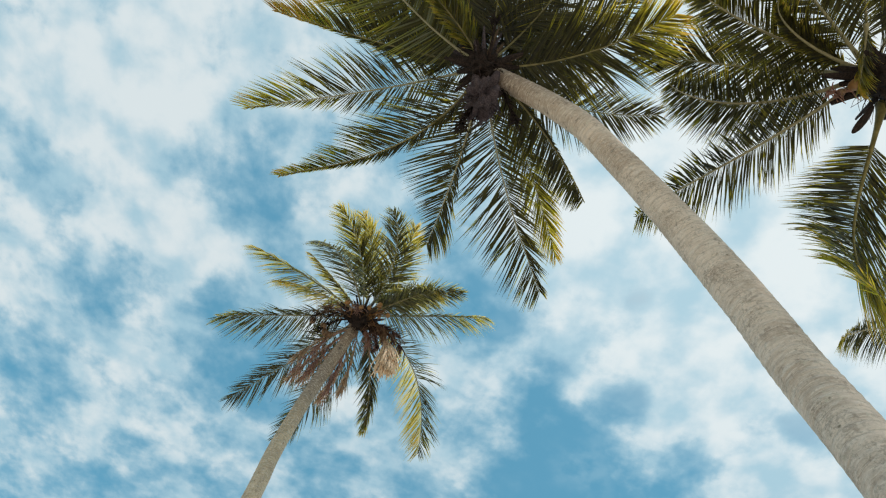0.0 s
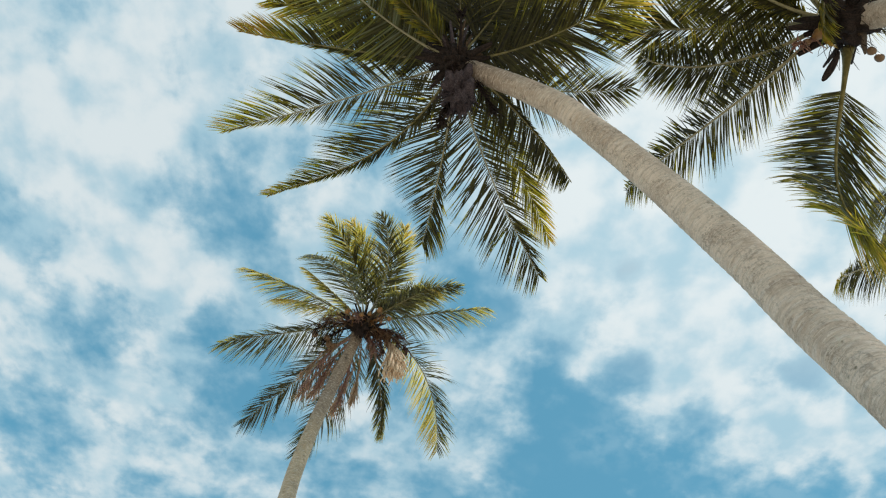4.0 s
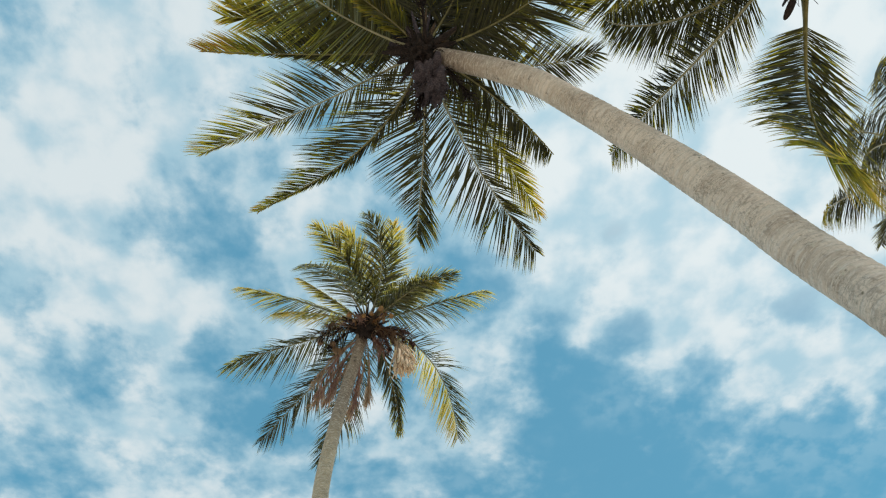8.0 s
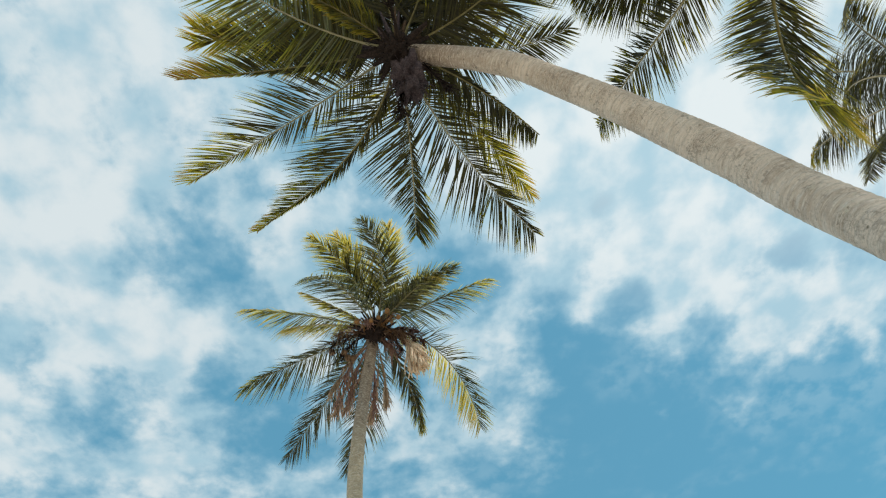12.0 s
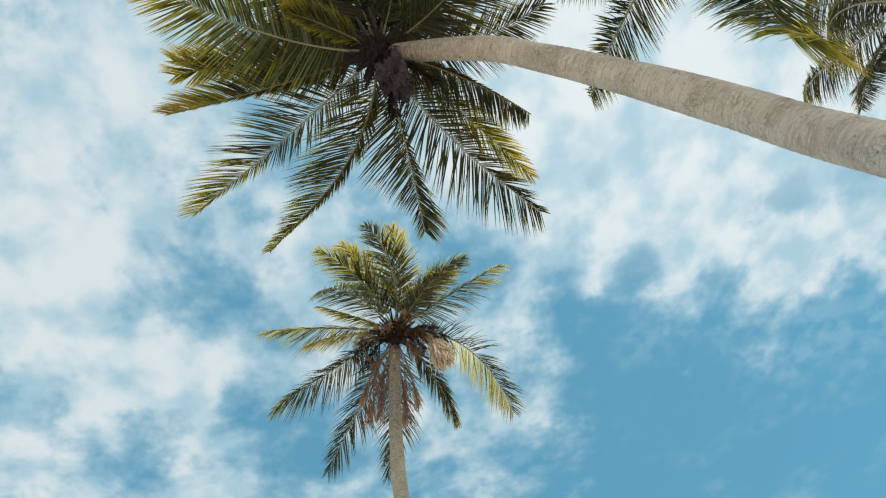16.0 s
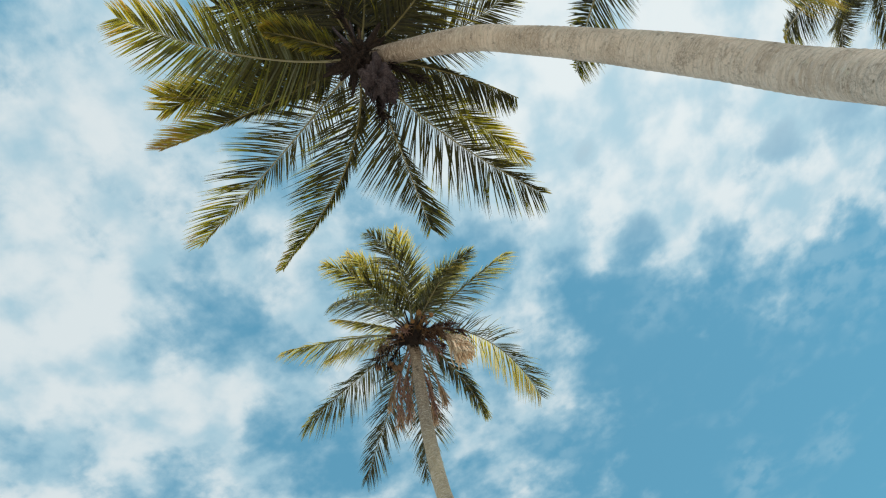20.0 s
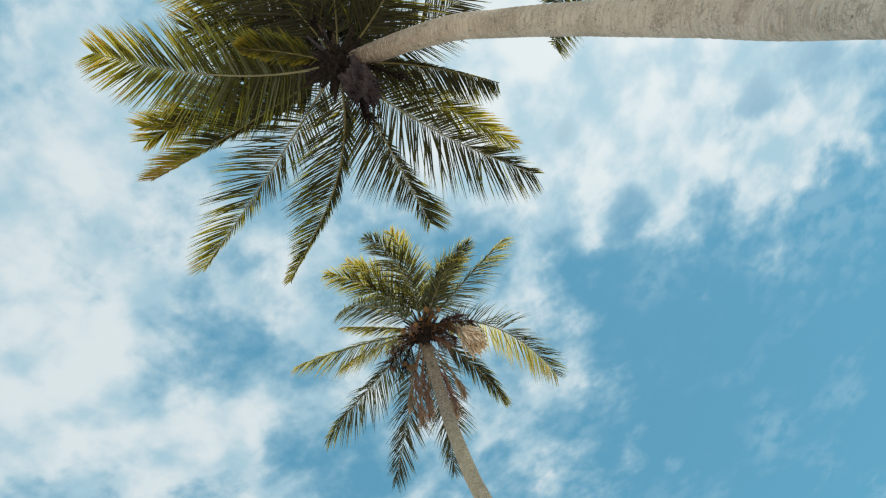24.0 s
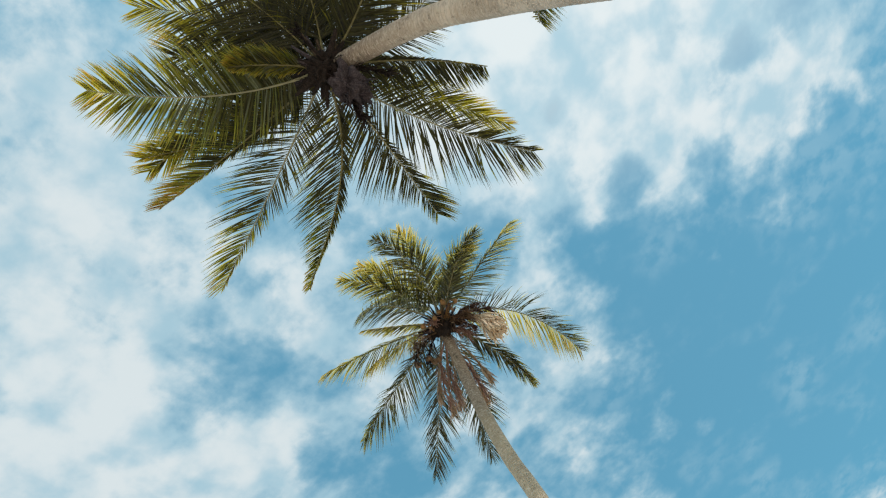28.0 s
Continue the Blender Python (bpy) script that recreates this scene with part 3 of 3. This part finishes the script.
# each frond: its rib; the leaflets before and behind it; roll, lift, sag, age, age of the tip
P1_FRONDS = [
    ((69.0, 14.7, 3.40, 56.5, -22.0), ((1.08, 66, 37, "full"), (0.67, 57, 23, "full")), (0, -14, 0.4, 0.00, 0.15)),
    ((48.4, 39.4, 3.49, 60.9, 9.7), ((0.76, 51, 21, "full"), (0.65, 51, 23, "full")), (10, -20, 0.5, 0.28, 0.35)),
    ((87.0, 5.1, 2.65, 60.9, 11.0), ((1.03, 68, 31, "base"), (0.67, 45, 31, "tip")), (-14, -14, 0.4, -0.02, 0.30)),
    ((108.3, -1.7, 3.53, 76.8, 75.3), ((1.02, 66, 20, "base"), (0.38, 38, 14, "base")), (-30, -8, 0.5, 0.17, 0.42)),
    ((150.9, 24.3, 3.65, 60.6, 10.5), ((0.93, 69, 26, "full"), (0.62, 58, 14, "base")), (-12, -10, 0.4, 0.05, 0.50)),
    ((174.1, 22.6, 3.05, 59.8, 11.5), ((0.71, 59, 26, "full"), (0.28, 37, 12, "base")), (-26, -6, 0.4, 0.18, 0.65)),
    ((192.6, 41.1, 3.25, 53.0, -9.8), ((0.86, 63, 26, "full"), (0.67, 57, 25, "full")), (-8, -10, 0.4, 0.24, 0.26)),
    ((195.9, -0.5, 2.97, 46.1, 36.2), ((0.82, 76, 34, "full"), (0.86, 76, 34, "full")), (-8, -8, 0.35, 0.26, 0.26)),
    ((171.6, 40.4, 3.23, 54.9, 39.3), ((0.86, 62, 26, "full"), (0.67, 55, 21, "base")), (-16, -14, 0.45, 0.24, 0.28)),
    ((22.3, 43.2, 3.05, 52.3, -41.9), ((0.77, 66, 40, "full"), (0.71, 62, 35, "full")), (0, -16, 0.5, 0.00, 0.10)),
    ((26.7, 21.8, 2.42, 59.5, 19.6), ((0.78, 66, 50, "full"), (0.20, 30, 16, "base")), (16, -16, 0.5, 0.00, 0.25)),
    ((347.1, 22.3, 2.60, 49.2, -34.8), ((1.08, 66, 31, "full"), (0.92, 63, 28, "full")), (0, -16, 0.5, 0.12, 0.45)),
    ((307.3, 40.4, 3.10, 45.2, -28.7), ((1.03, 68, 28, "full"), (1.03, 68, 28, "full")), (0, -16, 0.5, 0.06, 0.2)),
    ((269.3, 40.4, 3.20, 46.2, -32.1), ((1.03, 68, 28, "full"), (1.03, 68, 28, "full")), (0, -16, 0.5, 0.02, 0.2)),
    ((254.6, 51.5, 3.10, 54.1, -36.1), ((0.97, 68, 28, "full"), (0.97, 68, 28, "full")), (0, -16, 0.5, 0.26, 0.25)),
    ((224.0, 6.0, 1.45, 80.0, -14.0), ((0.50, 48, 20, "full"), (0.42, 44, 18, "full")), (-34, -20, 0.9, 0.36, 0.15)),
    ((240.0, 66.0, 2.90, 46.0, -16.0), ((0.95, 67, 30, "full"), (0.95, 67, 30, "full")), (0, -16, 0.5, 0.02, 0.2)),
    ((285.0, 62.0, 3.00, 48.0, 14.0), ((0.95, 67, 30, "full"), (0.95, 67, 30, "full")), (0, -16, 0.5, 0.00, 0.2)),
    ((195.0, 64.0, 2.00, 40.0, 20.0), ((0.85, 63, 30, "even"), (0.85, 63, 30, "even")), (0, -12, 0.5, 0.02, 0.2)),
    ((262.0, 70.0, 2.00, 40.0, 10.0), ((0.85, 63, 30, "even"), (0.85, 63, 30, "even")), (0, -12, 0.5, -0.02, 0.2)),
    ((315.0, 68.0, 2.00, 40.0, -10.0), ((0.85, 63, 30, "even"), (0.85, 63, 30, "even")), (0, -12, 0.5, 0.00, 0.2)),
    ((225.0, 56.0, 2.70, 44.0, -6.0), ((0.90, 64, 28, "even"), (0.90, 64, 28, "even")), (0, -12, 0.5, 0.06, 0.2)),
    ((345.0, 62.0, 2.30, 44.0, -10.0), ((0.85, 62, 28, "even"), (0.85, 62, 28, "even")), (0, -12, 0.5, 0.00, 0.2)),
    ((330.0, 58.0, 3.20, 50.0, -20.0), ((0.97, 68, 28, "full"), (0.97, 68, 28, "full")), (0, -16, 0.5, 0.00, 0.2))]
tree = palm(P1_TRUNK, "tall leaning coconut palm with a smooth grey ringed trunk")
make_trunk(tree, P1_TRUNK, 0.124, 0.153, BARK, 11, swell=(5.9, 0.013))
rng = np.random.default_rng(101)
hub = local(tree, P1_HUB)
for i, (spec, sides, (roll, lift, sag, age, tip_age)) in enumerate(P1_FRONDS):
    # fronds 7 and 15 get a silvery sheen painted into their leaflet colour
    # ribs 0, 2, 4 and 7 are coloured paler to stand for gloss
    make_frond(tree, hub, spec, rng, sides, apart=i == 0, count=190 if i in (3, 5, 6, 7, 8, 10, 11) else 150, width=0.0185, pale=0.5 if i in (0, 2, 4, 7) else 0.10, rib=0.016, start=0.06 if i in (3, 4) else 0.13, silver_sheen=0.7 if i in (7, 15) else 0.0, roll=roll, lift=lift, sag=sag, age=age, tip_age=tip_age)
crown_heart(tree, hub + Vector((0, 0, -0.03)), 0.23, 3.0, 36)
# a bulging sheath of old leaf fibre under the crown
sheath = part("fibre_sheath", lumpy(0.215, (0.85, 1.25, 1.15), 4.4, 0.75, 2.9, 4), SHEATH, tree, "purplish brown woven fibre sheath", local(tree, (-0.05, 0.80, 8.74)))
bristles("fibre_tuft", (0, 0.05, -0.05), sheath, SHEATH, 44, 110, 0.22, (-0.1, 0.5, -0.5), 0.006, 0.22)
hanging_strands(tree, "flower_stalk", local(tree, (-0.05, 0.50, 8.80)), local(tree, (-0.20, 1.15, 8.45)), 60, FIBRE, 45, label="dry brown flower stalk")
hanging_strands(tree, "flower_stalk", local(tree, (0.0, 0.45, 8.85)), local(tree, (0.42, 0.95, 8.55)), 50, FIBRE, 46, label="dry brown flower stalk")
hanging_strands(tree, "flower_stalk", local(tree, (-0.1, 0.40, 8.90)), local(tree, (-0.15, -0.10, 8.75)), 40, FIBRE, 47, label="dry brown flower stalk")

# the far slender palm with dead fronds
P2_HUB = (-1.53, 6.74, 12.83)
P2_TRUNK = [(-1.80, 7.85, -0.1), (-1.80, 7.80, 4.0), (-1.88, 7.71, 7.8), (-1.94, 7.65, 9.0), (-1.90, 7.52, 10.15), (-1.79, 7.30, 11.24), (-1.63, 6.99, 12.3), (-1.66, 6.86, 12.7)]
P2_FRONDS = [
    ((185.3, 25.1, 3.29, 54.3, 24.7), ((0.61, 39, 14, "full"), (1.03, 60, 22, "full")), (24, -20, 0.6, 0.22, 0.30)),
    ((195.2, -3.7, 2.44, 56.6, 22.5), ((0.25, 29, 14, "base"), (0.75, 49, 17, "full")), (40, -30, 0.5, 0.55, 0.10)),
    ((156.3, 4.5, 3.54, 49.7, 29.5), ((0.71, 51, 19, "full"), (1.13, 64, 24, "full")), (0, -22, 0.6, -0.06, 0.40)),
    ((125.0, -6.3, 3.83, 50.0, 27.9), ((0.95, 58, 24, "full"), (1.03, 60, 24, "full")), (0, -20, 0.5, -0.14, 0.10)),
    ((96.6, -1.6, 3.82, 54.8, 31.3), ((0.98, 58, 24, "full"), (1.07, 60, 24, "full")), (0, -20, 0.5, -0.14, 0.10)),
    ((62.1, -10.1, 2.91, 60.9, 12.4), ((0.67, 41, 15, "full"), (0.67, 41, 15, "full")), (0, -24, 0.6, 0.05, 0.35)),
    ((16.7, 4.4, 3.96, 70.4, 64.9), ((1.05, 65, 28, "full", 0.42), (1.05, 80, 32, "full", -0.10)), (-6, -14, 0.4, 0.10, 0.20)),
    ((357.6, 25.0, 3.22, 54.4, -28.2), ((1.01, 58, 24, "full"), (0.52, 39, 15, "full")), (-22, -20, 0.6, 0.14, 0.30)),
    ((311.6, 18.5, 2.43, 77.9, 15.6), ((0.90, 56, 25, "full"), (0.71, 49, 22, "full")), (-24, -20, 0.5, 0.16, 0.25)),
    ((297.6, 33.8, 3.01, 62.5, -50.9), ((0.95, 58, 25, "full"), (0.95, 58, 25, "full")), (0, -18, 0.4, -0.05, 0.05)),
    ((303.3, 39.6, 2.70, 51.6, -35.1), ((0.86, 54, 24, "full"), (0.86, 54, 24, "full")), (0, -18, 0.4, 0.36, 0.20)),
    ((257.8, 29.1, 2.89, 57.8, -23.9), ((0.92, 54, 24, "full"), (0.86, 54, 24, "full")), (0, -18, 0.4, 0.32, 0.20)),
    ((249.5, 2.5, 2.95, 71.9, -13.0), ((1.01, 58, 25, "full"), (0.90, 54, 24, "full")), (16, -16, 0.4, -0.02, 0.10)),
    ((207.7, 19.1, 2.15, 61.2, 30.4), ((0.23, 33, 14, "base"), (0.49, 39, 15, "full")), (20, -20, 0.5, 0.35, 0.30)),
    ((326.5, 14.6, 2.60, 69.3, -19.3), ((0.83, 54, 24, "full"), (0.83, 54, 24, "full")), (-10, -18, 0.5, 0.06, 0.15)),
    ((270.4, 34.3, 2.60, 51.9, -29.3), ((0.86, 53, 24, "full"), (0.86, 53, 24, "full")), (0, -18, 0.4, 0.38, 0.20)),
    ((335.0, 48.0, 2.70, 50.0, 10.0), ((0.83, 54, 24, "full"), (0.83, 54, 24, "full")), (0, -18, 0.4, 0.05, 0.15))]
tree = palm(P2_TRUNK, "slender coconut palm with dead brown fronds and coconuts")
make_trunk(tree, P2_TRUNK, 0.118, 0.15, BARK_BROWN, 12)
rng = np.random.default_rng(202)
hub = local(tree, P2_HUB)
for i, (spec, sides, (roll, lift, sag, age, tip_age)) in enumerate(P2_FRONDS):
    # per frond, how much sky sheen is painted into the leaflet colour
    make_frond(tree, hub, spec, rng, sides, apart=i in (3,), silver_sheen=(0.5, 0.0, 0.3, 0.0, 0.0, 0.0, 0.2, 0.6, 0.9, 0.6, 0.0, 0.0, 0.9, 0.0, 0.3, 0.0, 0.3)[i], count=125, width=0.0225, pale=0.7 if 7 < i < 12 else 0.3, wild=1.5, mat=LEAF_PALE, ragged=0.07, rib=0.024, roll=roll, lift=lift, sag=sag, age=age + 0.04, tip_age=tip_age)
# a closed young leaf that stands up like a spear
spear = curve_through([(0, 0, 0), (0.30, -0.40, 0.75), (0.62, -0.95, 1.25)], 0.08)
verts, faces = tube(spear, np.linspace(0.030, 0.014, len(spear)) * (1 + 0.25 * np.sin(np.arange(len(spear)) * 1.7)), 8)
child("spear_leaf", mesh_from("spear_leaf", verts, faces, LEAF, attrs={"tint": [0.2] * len(verts), "age": [0.0] * len(verts)}), tree, "closed dark young leaf").location = hub
crown_heart(tree, hub + Vector((0, 0, -0.16)), 0.27, 5.0, 26)
for k, (x, y, z) in enumerate([(-1.37, 6.30, 12.50), (-1.15, 6.18, 12.52), (-1.08, 6.38, 12.36), (-0.91, 6.30, 12.40),
                               (-1.85, 6.25, 12.36), (-1.74, 6.36, 12.30), (-1.52, 6.24, 12.30)]):
    coconut(tree, local(tree, (x, y, z)), NUT_BROWN if k in (2, 5) else NUT_ORANGE, 0.052 + 0.012 * math.sin(k * 2.1), k + 1.0, "ripe orange-brown coconut")
for k, (x, y, z) in enumerate([(-2.17, 7.01, 12.10), (-2.24, 6.90, 12.18), (-2.05, 7.05, 12.12), (-2.50, 6.82, 12.15)]):
    coconut(tree, local(tree, (x, y, z)), NUT_BROWN, 0.075, k + 31.0, "old brown coconut")
hanging_strands(tree, "flower_stalk", local(tree, (-1.72, 6.93, 12.35)), local(tree, (-2.40, 7.42, 11.15)), 40, STALK, 51, 0.2, "dry pinkish brown flower stalk", share=0.45)
hanging_strands(tree, "flower_stalk", local(tree, (-1.70, 6.98, 12.30)), local(tree, (-2.20, 7.62, 11.35)), 34, STALK, 52, 0.2, "dry pinkish brown flower stalk", share=0.45)
hanging_strands(tree, "flower_stalk", local(tree, (-1.60, 7.00, 12.30)), local(tree, (-1.66, 7.72, 11.05)), 44, STALK, 53, 0.2, "dry pinkish brown flower stalk", share=0.4)
hanging_strands(tree, "flower_stalk", local(tree, (-1.55, 6.75, 12.6)), local(tree, (-1.05, 6.32, 12.50)), 26, NUT_ORANGE, 54, 0.35, "orange flower stalk", share=0.5)
hanging_strands(tree, "flower_stalk", local(tree, (-1.75, 6.70, 12.6)), local(tree, (-1.78, 6.26, 12.42)), 18, NUT_ORANGE, 55, 0.35, "orange flower stalk", share=0.5)
for k, (x, y, z) in enumerate([(-2.30, 6.50, 12.25), (-1.10, 7.05, 12.15), (-2.25, 6.95, 12.15), (-0.85, 6.70, 12.25), (-1.60, 6.30, 12.40), (-2.45, 6.62, 12.0)]):
    hanging_strands(tree, "flower_stalk", local(tree, (-1.68, 6.78, 12.6)), local(tree, (x, y, z)), 60, STALK if k % 3 == 1 else FIBRE if k % 3 else NUT_BROWN, 70 + k, 0.4, "dry brown flower stalk", share=0.6, thin=0.008)
for k, (x, y, z) in enumerate([(-0.62, 6.72, 12.40), (-0.78, 6.95, 12.35), (-0.45, 6.92, 12.22), (-0.95, 7.05, 12.2)]):
    hanging_strands(tree, "flower_stalk", local(tree, (-1.50, 6.76, 12.62)), local(tree, (x, y, z)), 70, RUST, 90 + k, 0.3, "dry reddish brown flower stalk", share=0.4, thin=0.011)
# a pale tuft of dead leaf that hangs by its stem
hanging_strands(tree, "dry_leaf_tuft", local(tree, (-1.50, 6.76, 12.60)), local(tree, (-0.70, 6.96, 12.16)), 520, PALE_FIBRE, 57, 0.10,
                "dead leaf tuft, dry and pale pinkish brown", share=0.95, thin=0.024, first=0.62)
for spec in ((134.1, -34.5, 2.07, 29.1, 5.7),
             (82.0, -33.9, 2.00, 27.8, 45.3),
             (118.6, -34.3, 1.89, 28.5, 21.7),
             (156.1, -34.7, 1.72, 30.1, -11.9),
             (75.8, -34.8, 1.66, 29.9, 17.5)):
    make_frond(tree, local(tree, (-1.55, 6.86, 12.60)), spec, rng, ((0.46, 30, 10, "tip"), (0.46, 30, 10, "tip")), mat=DRY, count=90, width=0.024,
               label="dead frond, dry and pinkish brown", lift=-30, sag=1.2, age=0.9, start=0.25, wild=2.4, curl=0.4)

# two palms at the edge of the view
P3_HUB, P4_HUB = (4.28, -0.65, 9.03), (7.6, 1.84, 9.25)
P3_TRUNK = [(5.97, -1.87, -0.1), (5.77, -1.67, 2.5), (5.27, -1.32, 5.2), (4.68, -0.92, 7.6), (4.42, -0.70, 8.72)]
P3_FRONDS = [
    ((137.7, 7.5, 3.06, 63.5, 57.5), ((0.72, 74, 31, "full"), (0.84, 57, 28, "full")), (0, -18, 0.5, 0.14, 0.15)),
    ((125.9, -9.0, 4.12, 52.6, 35.2), ((0.74, 66, 26, "full"), (0.80, 62, 26, "full")), (0, -16, 0.5, 0.20, 0.15)),
    ((184.7, 12.6, 2.90, 67.3, 3.7), ((0.81, 61, 26, "full"), (0.81, 61, 26, "full")), (0, -16, 0.5, 0.20, 0.20)),
    ((185.5, 10.8, 2.10, 83.8, 18.5), ((0.35, 37, 15, "full"), (0.35, 37, 15, "full")), (0, -18, 0.6, 0.25, 0.20)),
    ((219.3, 21.9, 2.60, 56.0, -20.8), ((0.87, 61, 26, "full"), (0.87, 61, 26, "full")), (0, -16, 0.5, 0.15, 0.25)),
    ((335.0, 42.0, 3.50, 52.0, -10.0), ((1.05, 61, 26, "full"), (1.05, 61, 26, "full")), (0, -16, 0.5, 0.20, 0.2)),
    ((290.0, 42.0, 3.40, 50.0, -10.0), ((1.05, 61, 26, "full"), (1.05, 61, 26, "full")), (0, -16, 0.5, 0.20, 0.2)),
    ((255.0, 35.0, 3.30, 52.0, -10.0), ((1.05, 61, 26, "full"), (1.05, 61, 26, "full")), (0, -16, 0.5, 0.20, 0.2)),
    ((165.0, 50.0, 3.00, 60.0, 10.0), ((0.93, 61, 26, "full"), (0.93, 61, 26, "full")), (0, -16, 0.5, 0.02, 0.2))]
tree = palm(P3_TRUNK, "coconut palm with broad hanging yellow-green fronds")
make_trunk(tree, P3_TRUNK, 0.145, 0.18, BARK, 13)
rng = np.random.default_rng(303)
hub = local(tree, P3_HUB)
for i, (spec, sides, (roll, lift, sag, age, tip_age)) in enumerate(P3_FRONDS):
    make_frond(tree, hub, spec, rng, sides, apart=i in (1,), count=210, width=0.0180, pale=0.35, rib=0.026, start=0.12, roll=roll, lift=lift, sag=sag, age=age, tip_age=tip_age)
# the big frond that hangs down, and a folded one that droops over the heart of the crown
make_frond(tree, local(tree, (4.47, -0.45, 8.84)), (90.0, -28.0, 3.30, 57.0, 49.5), rng, ((0.90, 68, 64, "even"), (1.05, 66, 48, "even")), count=260, width=0.0185,
           pale=0.0, rib=0.040, start=0.18, roll=-10, lift=12, sag=0.35, age=0.24, tip_age=0.25, ragged=0.03)
# its leaflets are painted paler too, with a silvery sheen
make_frond(tree, local(tree, (3.96, -1.20, 9.05)), (73.9, -22.5, 1.15, 43.5, 45.1), rng, ((0.42, 30, 14, "even"), (0.42, 30, 14, "even")), count=90, width=0.018,
           pale=0.3, rib=0.016, start=0.05, lift=-30, sag=1.0, age=0.34, tip_age=0.40, silver_sheen=0.8, wild=1.6, label="folded frond with yellow leaflets")
crown_heart(tree, hub + Vector((0.10, 0.0, -0.12)), 0.29, 7.0, 18)
for k, (x, y, z) in enumerate([(4.62, -0.30, 8.46), (4.53, -0.36, 8.50), (3.96, -0.36, 8.82)]):
    coconut(tree, local(tree, (x, y, z)), NUT_BROWN, 0.046, k + 66.0, "old brown coconut")
coconut(tree, local(tree, (4.02, -0.47, 8.72)), NUT_ORANGE, 0.07, 61.0, "ripe orange coconut")
spathe(tree, local(tree, (4.22, -0.16, 8.58)), 0.42, (1.15, 0.25, 0.3), FIBRE)
hanging_strands(tree, "flower_stalk", local(tree, (4.30, -0.48, 8.85)), local(tree, (3.80, -0.32, 8.75)), 40, STALK, 64, label="dry reddish flower stalk")
hanging_strands(tree, "flower_stalk", local(tree, (4.36, -0.55, 8.85)), local(tree, (4.20, -0.95, 8.65)), 40, FIBRE, 65, label="dry brown flower stalk")
P4_TRUNK = [(9.2, 2.6, -0.1), (8.9, 2.4, 3.0), (8.2, 2.1, 6.4), (7.62, 1.85, 9.1)]
P4_FRONDS = [
    (159.0, -2.0, 3.13, 50.1, 22.1),
    (221.3, 11.4, 3.11, 70.7, -25.7),
    (56.3, 51.5, 3.59, 26.7, 7.8),
    (197.2, -2.7, 3.53, 56.7, -13.3),
    (50.2, 36.2, 3.58, 36.6, 19.9),
    (27.1, 30.9, 3.65, 52.3, 17.7),
    (7.1, 40.5, 3.65, 56.7, -5.8),
    (339, 38.3, 3.61, 15.8, -21.7),
    (239.6, -10.7, 3.4, 37.2, -41.5),
    (36.7, 28.9, 3.64, 35.3, 28.5),
    (199.6, -14.9, 3.62, 40.7, -31.5),
    (49.9, 43.6, 3.72, -6.8, 8)]
tree = palm(P4_TRUNK, "coconut palm standing behind, its outer fronds in view")
make_trunk(tree, P4_TRUNK, 0.145, 0.18, BARK, 14)
rng = np.random.default_rng(404)
hub = local(tree, P4_HUB)
for i, spec in enumerate(P4_FRONDS):
    make_frond(tree, hub, spec, rng, ((0.62, 64, 24, "full"), (0.70, 66, 26, "full")), apart=i == 0, count=200, width=0.0160, pale=0.7, roll=-8, lift=-16, age=0.15 if i % 3 == 1 else -0.08, tip_age=0.6 if i == 0 else 0.15)
crown_heart(tree, hub + Vector((0, 0, -0.15)), 0.27, 9.0)
